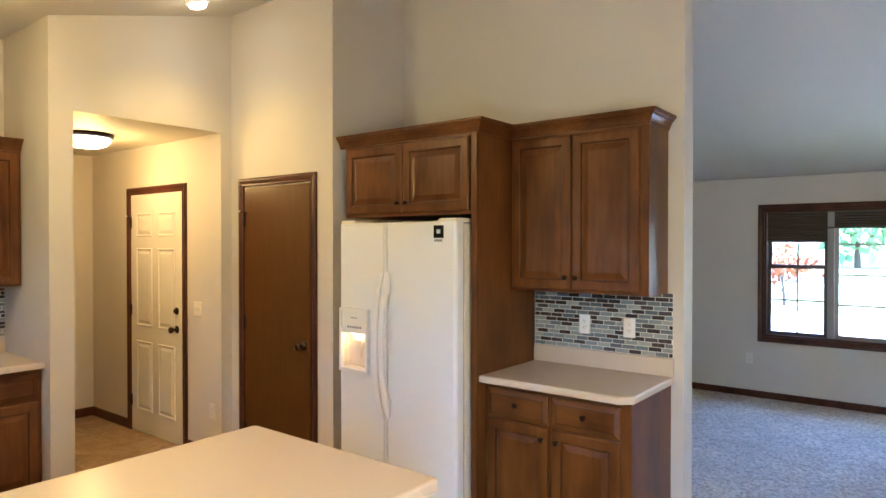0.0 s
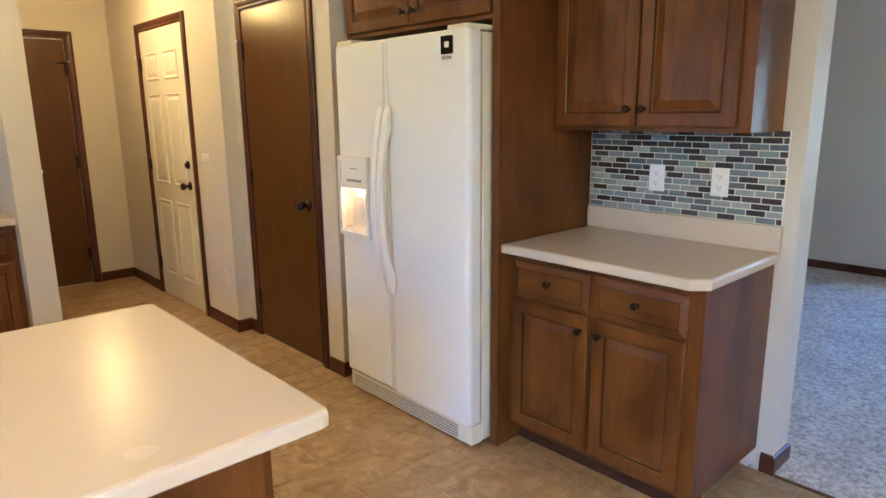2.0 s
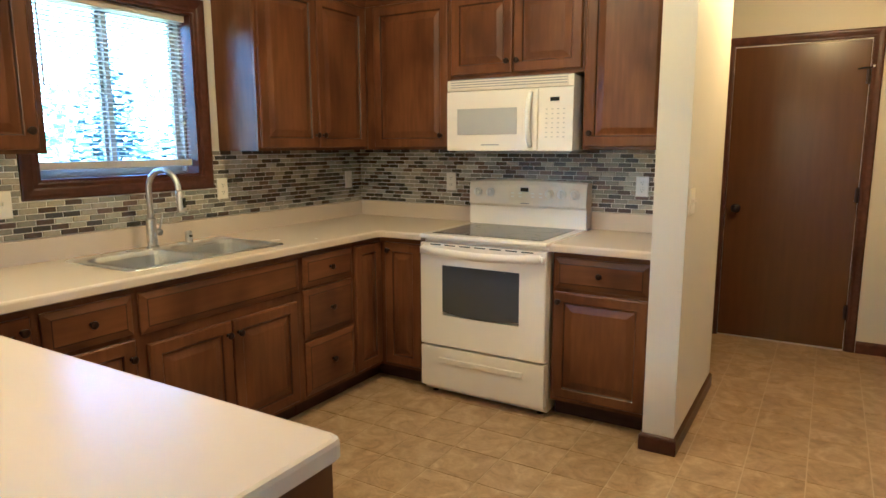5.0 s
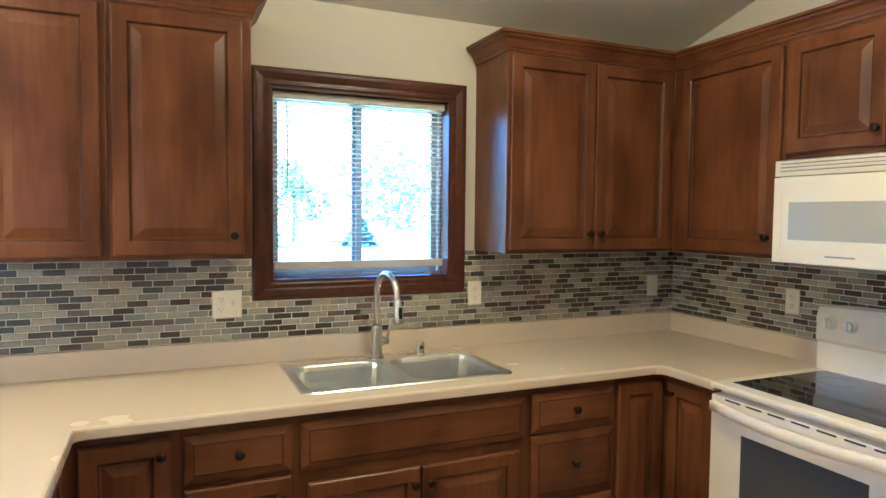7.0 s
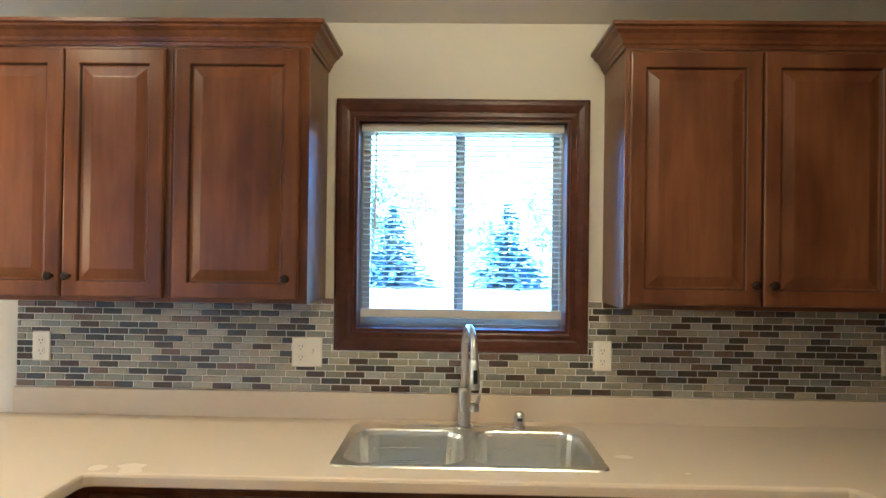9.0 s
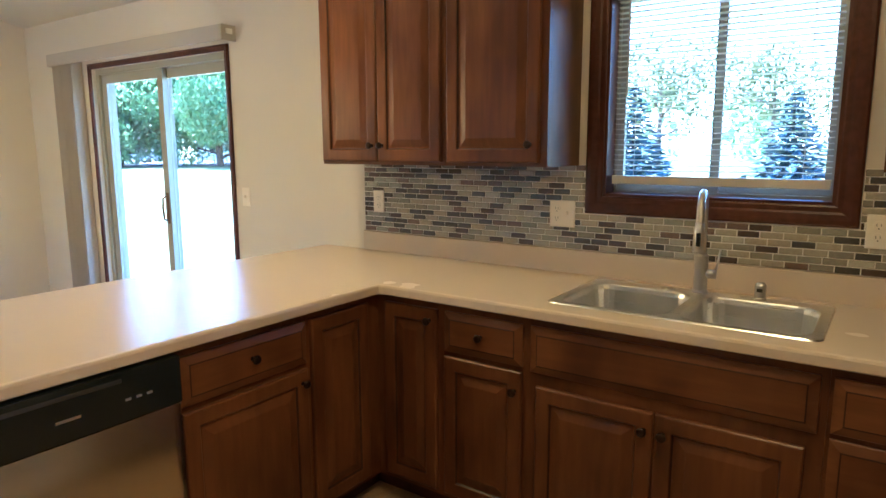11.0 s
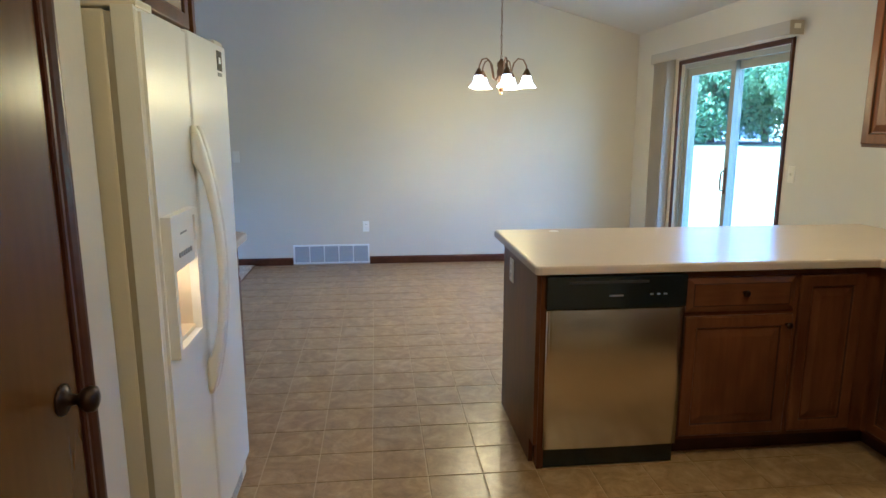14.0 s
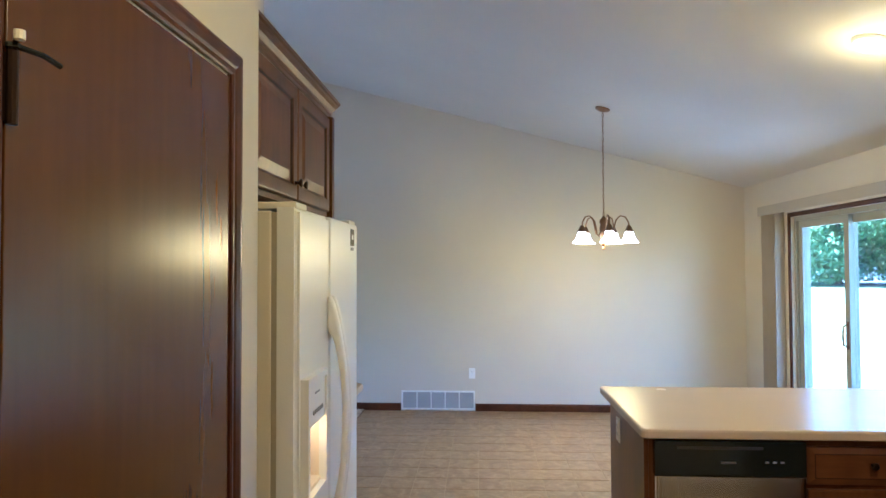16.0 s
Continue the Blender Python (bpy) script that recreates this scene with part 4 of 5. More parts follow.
part("cabinet", boxm(0.004, FW - 0.004, 0.085, 0.74, 0.02, FT - 0.01, bev=0.006), FRIDGE_SIDE, fr, "cream steel case")
part("door_gasket", boxm(0.008, FW - 0.008, 0.067, 0.086, 0.125, FT - 0.015), GASKET, fr)
SPL = 0.395
dx0, dx1, dz0, dz1 = 0.035, 0.255, 0.87, 1.235
b = bmesh.new()
holed_panel(b, 0, SPL - 0.003, 0.115, FT, dx0, dx1, dz0, dz1, 0, 0.066, 0.014)
dl = part("freezer_door", b, FRIDGE, fr, "narrow white freezer door")
part("fridge_door", vbox(bmesh.new(), SPL + 0.003, FW, 0, 0.066, 0.115, FT, 0.022), FRIDGE, fr, "wide white refrigerator door")
b = bmesh.new()
frame_ring(b, dx0 - 0.012, dx1 + 0.012, dz0 - 0.014, dz1 + 0.010, 0.020, -0.026, 0.0)
dp = part("dispenser", b, PLATE_W, fr, "dispenser bezel with an amber-lit niche")
b = boxm(dx0 + 0.008, dx1 - 0.008, -0.020, 0.05, 1.09, dz1 - 0.010, bev=0.003)
part("control_panel", b, PLATE_W, dp)
for k in range(6):
    part("button", lathe(bmesh.new(), [(0, 0), (0.0075, 0), (0.0075, 0.003), (0, 0.0035)], pose(dx0 + 0.095 + 0.021 * k - 0.03, -0.020, 1.13, 90, 0, 0), 8), GREY, dp)
part("logo_bar", boxm(dx0 + 0.085, dx0 + 0.14, -0.0215, -0.020, 1.185, 1.190), GREY, dp)
NICHE = material("dispenser_niche", (0.75, 0.66, 0.5), 0.35)
b = bmesh.new()
box(b, dx0 + 0.008, dx1 - 0.008, 0.047, 0.0545, dz0 + 0.008, 1.09)
box(b, dx0 + 0.001, dx0 + 0.008, 0.0, 0.05, dz0 + 0.008, 1.09)
box(b, dx1 - 0.008, dx1 - 0.001, 0.0, 0.05, dz0 + 0.008, 1.09)
box(b, dx0 + 0.008, dx1 - 0.008, -0.006, 0.047, dz0 + 0.008, dz0 + 0.02)
part("niche", b, NICHE, dp)
part("niche_lamp", boxm(dx0 + 0.06, dx1 - 0.06, 0.01, 0.035, 1.081, 1.0895), ICE_LAMP, dp)
b = bmesh.new()
box(b, dx0 + 0.085, dx0 + 0.135, 0.02, 0.04, 0.985, 1.05, bev=0.004)
box(b, dx0 + 0.095, dx0 + 0.125, 0.028, 0.036, 0.93, 0.985, bev=0.003)
part("paddle", b, PLATE, dp)


def bow_handle(xc, half):
    """A bowed blade beside the split: solid gussets at both ends, an open grip between them, rounded outer edge."""
    bm, n = bmesh.new(), 48
    loops = []
    for k in range(n + 1):
        t = k / n
        z = 0.612 + 0.868 * t
        out = 0.014 + 0.064 * math.sin(math.pi * t) ** 0.75
        g = (t - 0.14) / 0.72
        hole = out - 0.022 if 0.0 <= g <= 1.0 else 0.0
        hole = max(-0.001, min(hole, 0.054 * max(0.0, math.sin(math.pi * min(max(g, 0.0), 1.0))) ** 0.5))
        u = min(1.0, min(t, 1 - t) / 0.012)
        h = half * (0.45 + 0.55 * math.sqrt(u * (2 - u)))
        r = min(0.010, (out - hole) * 0.45, h * 0.8)
        pts = []
        for cx, cy, a0 in ((h - r, -out + r, 0), (-h + r, -out + r, 90), (-h + r, -hole - r, 180), (h - r, -hole - r, 270)):
            for q in range(4):
                a = radians(a0 + 30 * q)
                pts.append((xc + cx + r * math.cos(a), cy - r * math.sin(a), z))
        loops.append([bm.verts.new(p) for p in pts])
    m = len(loops[0])
    for l0, l1 in zip(loops, loops[1:]):
        for q in range(m):
            bm.faces.new((l0[q], l0[(q + 1) % m], l1[(q + 1) % m], l1[q]))
    bm.faces.new(loops[0])
    bm.faces.new(loops[-1])
    return bm


for xc in (SPL - 0.024, SPL + 0.024):
    part("handle", bow_handle(xc, 0.019), PLATE_W, fr, "long bowed white handle with an open grip")
b = boxm(0.004, FW - 0.004, 0.02, 0.085, 0.015, 0.105, bev=0.006)
gr = part("kick_grille", b, FRIDGE_SIDE, fr, "slotted cream base grille")
for k in range(5):
    part("louvre_slot", boxm(0.03, FW - 0.09, 0.0185, 0.0205, 0.028 + 0.013 * k, 0.034 + 0.013 * k), GREY, gr)
for x0, x1 in ((0.01, 0.13), (FW - 0.13, FW - 0.01)):
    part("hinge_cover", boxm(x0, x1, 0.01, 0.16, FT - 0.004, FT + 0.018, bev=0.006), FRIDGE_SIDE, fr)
bd = part("badge", boxm(FW - 0.155, FW - 0.085, -0.002, 0.0, 1.675, 1.745), BLACK, fr, "small black badge with a white square")
part("badge_square", boxm(FW - 0.133, FW - 0.108, -0.003, -0.002, 1.70, 1.722), PLATE_W, bd)
part("badge_bar", boxm(FW - 0.15, FW - 0.095, -0.002, 0.0, 1.655, 1.668), GREY, fr)

# ---- electric range ----
rg = thing("range", "off-white freestanding electric range with a black glass cooktop", "range", pose(0.944, -0.665, 0, 0, 0, FACE_S))
RW = 0.746
part("body", boxm(0.002, RW - 0.002, 0.03, 0.64, 0.02, 0.90, bev=0.003), RANGE, rg)
part("cooktop_frame", boxm(0, RW, -0.028, 0.60, 0.897, 0.919, bev=0.007), RANGE, rg)
ck = part("cooktop_glass", boxm(0.05, RW - 0.05, 0.035, 0.535, 0.9185, 0.9215, bev=0.001), BLACKGLASS, rg, "black glass cooktop")
RING = material("burner_print", (0.08, 0.08, 0.085), 0.2)
for x, y, r in ((0.2, 0.16, 0.11), (0.54, 0.16, 0.085), (0.2, 0.41, 0.075), (0.54, 0.41, 0.1)):
    b = bmesh.new()
    o = [[b.verts.new((x + q * math.cos(a), y + q * math.sin(a), 0.9218)) for a in (2 * math.pi * k / 28 for k in range(28))] for q in (r, r - 0.003)]
    for k in range(28):
        b.faces.new((o[0][k], o[0][(k + 1) % 28], o[1][(k + 1) % 28], o[1][k]))
    part("burner_mark", b, RING, ck)
b = bmesh.new()
W0, W1, Z0, Z1 = 0.145, 0.60, 0.475, 0.755
holed_panel(b, 0.003, RW - 0.003, 0.30, 0.872, W0, W1, Z0, Z1, -0.022, 0.03, 0.004)
od = part("oven_door", b, RANGE, rg, "off-white oven door with a tinted window")
b = bmesh.new()
outline = [(W0, Z1), (W1, Z1)] + [(W0 + (W1 - W0) * (1 - k / 10), Z0 + 0.02 - 0.02 * math.sin(math.pi * k / 10)) for k in range(11)]
poly_wall(b, outline, -0.0235, -0.012)
part("oven_window", b, OVENGLASS, od, "dark tinted oven window")
b = bmesh.new()
pts = [(0.03 + (RW - 0.06) * k / 14, -0.036 - 0.026 * math.sin(math.pi * k / 14) ** 0.6, 0.838 - 0.014 * math.sin(math.pi * k / 14)) for k in range(15)]
prev = None
for x, y, z in pts:
    ring = [b.verts.new((x, y + 0.014 * math.cos(a), z + 0.022 * math.sin(a))) for a in (2 * math.pi * q / 10 for q in range(10))]
    if prev:
        for q in range(10):
            b.faces.new((prev[q], prev[(q + 1) % 10], ring[(q + 1) % 10], ring[q]))
    else:
        b.faces.new(ring)
    prev = ring
b.faces.new(prev)
box(b, 0.012, 0.04, -0.04, -0.02, 0.815, 0.85)
box(b, RW - 0.04, RW - 0.012, -0.04, -0.02, 0.815, 0.85)
part("oven_handle", b, RANGE_P, od, "bowed off-white handle", smooth=True)
for k in range(7):
    part("vent_slot", boxm(0.07 + k * 0.09, 0.135 + k * 0.09, -0.0235, -0.0215, 0.862, 0.868), SLOT, od)
b = boxm(0.003, RW - 0.003, -0.02, 0.03, 0.055, 0.288, bev=0.004)
dr = part("storage_drawer", b, RANGE, rg, "off-white storage drawer with a long recess")
b = boxm(0.12, RW - 0.12, -0.026, -0.018, 0.20, 0.232, bev=0.0035)
part("pull_lip", b, RANGE, dr)
for x in (0.05, RW - 0.05):
    part("foot", lathe(bmesh.new(), [(0, 0), (0.018, 0), (0.018, 0.02), (0, 0.021)], pose(x, 0.06, 0), 10), BLACK, rg)
b = bmesh.new()
prof = [(0.56, 0.919), (0.56, 1.03), (0.548, 1.045), (0.552, 1.16), (0.562, 1.185), (0.585, 1.195), (0.645, 1.19), (0.645, 0.919)]
n = 12
cols = []
for k in range(n + 1):
    t = k / n
    sag = 0.012 * (2 * t - 1) ** 2
    cols.append([b.verts.new((RW * t, y, z - (sag if z > 1.1 else 0))) for y, z in prof])
for c0, c1 in zip(cols, cols[1:]):
    for q in range(len(prof)):
        b.faces.new((c0[q], c0[(q + 1) % len(prof)], c1[(q + 1) % len(prof)], c1[q]))
b.faces.new(cols[0])
b.faces.new(cols[-1])
bg = part("backguard", b, RANGE, rg, "off-white control panel with knobs")
part("clock_panel", boxm(0.27, 0.50, 0.5455, 0.551, 1.075, 1.165, bev=0.002), RANGE_P, bg)
part("display", boxm(0.345, 0.395, 0.5445, 0.546, 1.125, 1.148), SCREEN, bg)
for k in range(4):
    for j in range(2):
        part("button", boxm(0.285 + 0.05 * k + (0.03 if k > 1 else 0) - 0.002, 0.303 + 0.05 * k + (0.03 if k > 1 else 0), 0.5435, 0.5457, 1.09 + 0.02 * j, 1.098 + 0.02 * j), PLATE_W, bg)
for x in (0.06, 0.145, 0.525, 0.60, 0.68):
    b = bmesh.new()
    lathe(b, [(0, 0), (0.027, 0), (0.027, 0.006), (0.02, 0.012), (0.018, 0.026), (0, 0.027)], pose(x, 0.549, 1.115, 90, 0, 0), 18)
    box(b, x - 0.005, x + 0.005, 0.512, 0.53, 1.097, 1.135, bev=0.002)
    part("control_knob", b, PLATE_W, bg)
part("logo_bar", boxm(0.345, 0.40, 0.5465, 0.5475, 1.052, 1.058), GREY, bg)

# ---- microwave ----
mw = thing("microwave", "off-white over-the-range microwave with a bowed handle", "microwave", pose(0.950, -0.395, 1.36, 0, 0, FACE_S))
MW, MH = 0.750, 0.395
part("body", boxm(0.002, MW - 0.002, 0.025, 0.38, 0.008, MH - 0.002, bev=0.004), RANGE, mw)
part("underside", boxm(0.03, MW - 0.03, 0.05, 0.36, -0.008, 0.0085), GREY, mw)
b = boxm(0, MW, 0.0, 0.025, 0.335, MH, bev=0.004)
tv = part("top_vent", b, RANGE, mw, "louvred vent strip")
for k in range(4):
    part("louvre", boxm(0.02, MW - 0.03, -0.004, 0.002, 0.344 + 0.0135 * k, 0.352 + 0.0135 * k, bev=0.0015), RANGE_P, tv)
    part("louvre_gap", boxm(0.025, MW - 0.035, -0.0012, 0.001, 0.3525 + 0.0135 * k, 0.3565 + 0.0135 * k), GREY, tv)
b = bmesh.new()
DW_ = 0.555
mwf = (0.07, 0.435, 0.095, 0.235)
holed_panel(b, 0.0, DW_, 0.005, 0.331, mwf[0], mwf[1], mwf[2], mwf[3], -0.004, 0.024, 0.003)
dd = part("door", b, RANGE, mw, "off-white door with a pale mesh window")
MWGLASS = material("microwave_window", (0.42, 0.40, 0.37), 0.12)
part("door_window", boxm(mwf[0] - 0.001, mwf[1] + 0.001, -0.0055, 0.0, mwf[2] - 0.001, mwf[3] + 0.001), MWGLASS, dd)
b = bmesh.new()
frame_ring(b, 0.035, 0.47, 0.06, 0.27, 0.004, -0.0055, -0.004)
part("window_moulding", b, RANGE_P, dd)
b = bmesh.new()
tube(b, [(0.515, -0.006, 0.03)] + [(0.515, -0.012 - 0.035 * math.sin(math.pi * k / 10) ** 0.7, 0.03 + 0.028 * k) for k in range(1, 10)] + [(0.515, -0.006, 0.31)], [0.014] * 11, 10)
part("handle", b, PLATE_W, dd, "bowed white handle", smooth=True)
KEYGREY = material("key_print_grey", (0.42, 0.39, 0.34), 0.5)
cp = part("control_panel", boxm(DW_ + 0.003, MW, -0.004, 0.024, 0.005, 0.331, bev=0.002), RANGE, mw, "keypad panel")
part("display", boxm(0.625, 0.675, -0.0055, -0.004, 0.262, 0.282), SCREEN, cp)
for r in range(7):
    for q in range(4):
        part("key", boxm(0.60 + 0.032 * q, 0.611 + 0.032 * q, -0.0055, -0.004, 0.075 + 0.024 * r, 0.080 + 0.024 * r), KEYGREY, cp)
part("logo_bar", boxm(0.22, 0.33, -0.005, -0.004, 0.035, 0.041), GREY, dd)

# ---- dishwasher ----
dw = thing("dishwasher", "stainless steel dishwasher with a black control panel", "dishwasher", pose(2.138, -2.825, 0, 0, 0, FACE_N))
DWW = 0.604
part("tub", boxm(0.006, DWW - 0.006, 0.03, 0.56, 0.10, 0.868), BLACK, dw)
bow = [(0.002 + (DWW - 0.004) * k / 24, -0.003 - 0.005 * (1 - (k / 12 - 1) ** 2)) for k in range(25)] + [(DWW - 0.002, 0.03), (0.002, 0.03)]
sd = part("steel_door", slab(bmesh.new(), bow, 0.10, 0.726, 0.003), STEEL, dw, "brushed stainless door panel")
for p in sd.data.polygons:
    p.use_smooth = abs(p.normal.z) < 0.3 and p.normal.y < -0.3
cp = part("control_panel", boxm(0.0, DWW, -0.012, 0.03, 0.730, 0.868, bev=0.004), BLACK, dw, "black plastic control panel")
part("pocket_handle", boxm(0.09, DWW - 0.17, -0.0135, -0.0115, 0.838, 0.850, bev=0.0008), SLOT, cp)
part("logo_bar", boxm(0.265, 0.325, -0.0135, -0.0115, 0.782, 0.789), CHROME, cp)
for k in range(3):
    part("button", boxm(0.44 + 0.03 * k, 0.455 + 0.03 * k, -0.0135, -0.0115, 0.785, 0.792), GREY, cp)
part("kick_plate", boxm(0.004, DWW - 0.004, 0.02, 0.05, 0.005, 0.098), BLACK, dw)

# ---- sink, tap, air gap ----
sk = thing("sink", "double-bowl stainless steel drop-in sink, empty", "sink", pose(0, 0, 0))


def loop_at(bm, pts, z):
    return [bm.verts.new((x, y, z)) for x, y in pts]


b = bmesh.new()
outer0 = loop_at(b, rrect(0.088, 0.567, -2.152, -1.318, 0.035), 0.9155)
outer1 = loop_at(b, rrect(0.092, 0.563, -2.148, -1.322, 0.033), 0.920)
for k in range(len(outer0)):
    b.faces.new((outer0[k], outer0[(k + 1) % len(outer0)], outer1[(k + 1) % len(outer0)], outer1[k]))
bowls = []
for ya, yb in ((-2.120, -1.750), (-1.720, -1.350)):
    top = None
    last = None
    for ins, z in ((0, 0.920), (0.004, 0.915), (0.008, 0.900), (0.016, 0.78), (0.03, 0.755), (0.06, 0.748)):
        l = loop_at(b, rrect(0.165 + ins, 0.540 - ins, ya + ins, yb - ins, max(0.07 - ins * 0.5, 0.03)), z)
        if last:
            for k in range(len(l)):
                b.faces.new((last[k], last[(k + 1) % len(l)], l[(k + 1) % len(l)], l[k]))
        else:
            top = l
        last = l
    b.faces.new(last)
    bowls.append(top)
fill(b, [outer1] + bowls)
for f in b.faces:
    f.smooth = False
part("basin", b, SINKSTEEL, sk)
for y in (-1.935, -1.535):
    part("drain", lathe(bmesh.new(), [(0, 0), (0.045, 0), (0.043, 0.004), (0.03, 0.002), (0, 0.001)], pose(0.353, y, 0.7485), 20), CHROME, sk)
for y in (-1.86, -1.585):
    part("hole_cover", lathe(bmesh.new(), [(0, 0), (0.024, 0), (0.022, 0.004), (0, 0.005)], pose(0.125, y, 0.9202), 16), CHROME, sk)
ft = thing("tap", "brushed nickel gooseneck kitchen tap with a pull-down head", "tap", pose(0.122, -1.745, 0.92, 0, 0, 9))
part("base", lathe(bmesh.new(), [(0, 0), (0.030, 0), (0.030, 0.006), (0.024, 0.012), (0.0235, 0.135), (0.018, 0.142), (0, 0.143)], None, 20), CHROME, ft, smooth=False)
arc = [(0, 0, 0.14), (0, 0, 0.25)] + [(0.09 - 0.09 * math.cos(math.pi * k / 12), 0, 0.280 + 0.088 * math.sin(math.pi * k / 12)) for k in range(13)] + [(0.183, 0, 0.27)]
part("spout", tube(bmesh.new(), arc, 0.0135, 14), CHROME, ft, smooth=True)
part("spray_head", tube(bmesh.new(), [(0.182, 0, 0.275), (0.185, 0, 0.25), (0.192, 0, 0.205), (0.195, 0, 0.176)], [0.0145, 0.017, 0.019, 0.0195], 14), CHROME, ft, smooth=True)
part("spray_button", boxm(0.206, 0.214, -0.007, 0.007, 0.198, 0.243, bev=0.002), BLACK, ft)
part("lever_hub", tube(bmesh.new(), [(0, 0.01, 0.07), (0, 0.052, 0.07)], 0.017, 14), CHROME, ft, smooth=True)
part("lever", tube(bmesh.new(), [(0, 0.045, 0.075), (0.004, 0.055, 0.11), (0.01, 0.062, 0.165)], [0.006, 0.005, 0.004], 10), CHROME, ft, smooth=True)
ag = thing("air_gap", "small chrome dishwasher air gap beside the tap", "air gap", pose(0.122, -1.545, 0.92))
part("cap", lathe(bmesh.new(), [(0, 0), (0.022, 0), (0.022, 0.004), (0.0185, 0.008), (0.0185, 0.05), (0.013, 0.058), (0, 0.06)], None, 18), CHROME, ag)
part("vent_slot", boxm(0.017, 0.0195, -0.009, 0.009, 0.028, 0.04), SLOT, ag)

# ---- wall plates, vent ----


def wall_plate(name, label, m, kind, mat, n=1):
    o = thing(name, label, "wall plate", m, "")
    w_ = 0.070 + 0.046 * (n - 1)
    pl = part("plate", rings(bmesh.new(), -w_ / 2, w_ / 2, -0.057, 0.057, [(0, 0), (0, 0.003), (0.003, 0.006), (0.006, 0.0065)]), mat, o)
    for k in range(n):
        x = -0.023 * (n - 1) + 0.046 * k
        what = kind[k] if len(kind) > k else kind[0]
        if what == "o":
            for z in (-0.02, 0.02):
                rc = part("receptacle", lathe(bmesh.new(), [(0, 0), (0.0165, 0), (0.016, 0.0015), (0, 0.0017)], pose(x, -0.0065, z, 90, 0, 0), 16), mat, o)
                for s in (-0.006, 0.006):
                    part("slot", boxm(x + s - 0.001, x + s + 0.001, -0.0088, -0.008, z - 0.002, z + 0.007), SLOT, rc)
                part("slot", boxm(x - 0.002, x + 0.002, -0.0088, -0.008, z - 0.011, z - 0.007), SLOT, rc)
        else:
            part("toggle", boxm(x - 0.005, x + 0.005, -0.019, -0.0065, -0.004, 0.012, bev=0.002), mat, o)
            for z in (-0.032, 0.032):
                part("screw", lathe(bmesh.new(), [(0, 0), (0.003, 0), (0, 0.001)], pose(x, -0.0065, z, 90, 0, 0), 6), mat, o)
    return o


MX = 0.0095   # face of the mosaic
IV = "ivory outlet plate on the mosaic splashback"
wall_plate("outlet", IV, pose(MX, -1.225, 1.167, 0, 0, FACE_E), "o", PLATE)
wall_plate("outlet", IV, pose(MX, -0.150, 1.167, 0, 0, FACE_E), "s", PLATE)
wall_plate("outlet", "ivory double plate with outlet and switch on the mosaic", pose(MX, -2.345, 1.165, 0, 0, FACE_E), "os", PLATE, 2)
wall_plate("outlet", IV + " near its end", pose(MX, -3.372, 1.172, 0, 0, FACE_E), "o", PLATE)
wall_plate("outlet", IV, pose(0.751, -MX, 1.166, 0, 0, FACE_S), "o", PLATE)
wall_plate("outlet", "white outlet plate on the mosaic beside the range", pose(1.97, -MX, 1.168, 0, 0, FACE_S), "o", PLATE_W)
wall_plate("outlet", "white outlet plate on the hutch's glass mosaic", pose(4.15 - MX, -3.325, 1.165, 0, 0, FACE_W), "o", PLATE_W)
wall_plate("outlet", "white outlet plate on the hutch's glass mosaic", pose(4.15 - MX, -3.60, 1.165, 0, 0, FACE_W), "o", PLATE_W)
wall_plate("outlet", "white outlet plate low on the gable wall", pose(2.948, SOUTH, 0.411, 0, 0, FACE_N), "o", PLATE_W)
wall_plate("light_switch", "cream double light switch beside the white door", pose(3.37, -0.43, 1.13, 0, 0, FACE_W), "ss", PLATE, 2)
wall_plate("outlet", "cream outlet plate low on the hall wall", pose(3.37, -0.62, 0.36, 0, 0, FACE_W), "o", WHITE_DOOR)
wall_plate("light_switch", "cream light switch on the end of the stub wall", pose(2.34, -0.645, 1.15, 0, 0, FACE_E), "ss", PLATE, 2)
wall_plate("light_switch", "cream light switch beside the patio door", pose(0.0, -4.45, 1.15, 0, 0, FACE_E), "s", PLATE)
wall_plate("outlet", "cream outlet plate low on the living room wall", pose(EAST, -3.38, 0.42, 0, 0, FACE_W), "o", WHITE_DOOR)
wall_plate("light_switch", "cream light switch on the gable wall", pose(4.27, SOUTH, 1.16, 0, 0, FACE_N), "s", WHITE_DOOR)

wall_plate("outlet", "ivory outlet plate on the peninsula's dark end panel", pose(2.174, -3.33, 0.785, 0, 0, FACE_E), "o", PLATE)
vt = thing("return_air_vent", "white return-air grille with five bays low on the wall", "vent", pose(3.730, SOUTH, 0.012, 0, 0, FACE_N))
VW, VH = 0.813, 0.207
part("grille_frame", frame_ring(bmesh.new(), 0, VW, 0, VH, 0.018, -0.012, 0.0), VENTWHITE, vt)
part("backing", boxm(0.018, VW - 0.018, -0.003, -0.001, 0.018, VH - 0.018), VENTDARK, vt)
for k in range(1, 5):
    x = 0.018 + (VW - 0.036) * k / 5
    part("divider", boxm(x - 0.006, x + 0.006, -0.012, -0.0035, 0.018, VH - 0.018), VENTWHITE, vt)
lv = put_mesh("louvre", box(bmesh.new(), 0.0185, VW - 0.0185, -0.0008, 0.0008, -0.004, 0.004), VENTSLAT)
for k in range(15):
    o = new("louvre", lv)
    o.parent = vt
    o.matrix_basis = pose(0, -0.007, 0.027 + 0.0108 * k, -35, 0, 0)

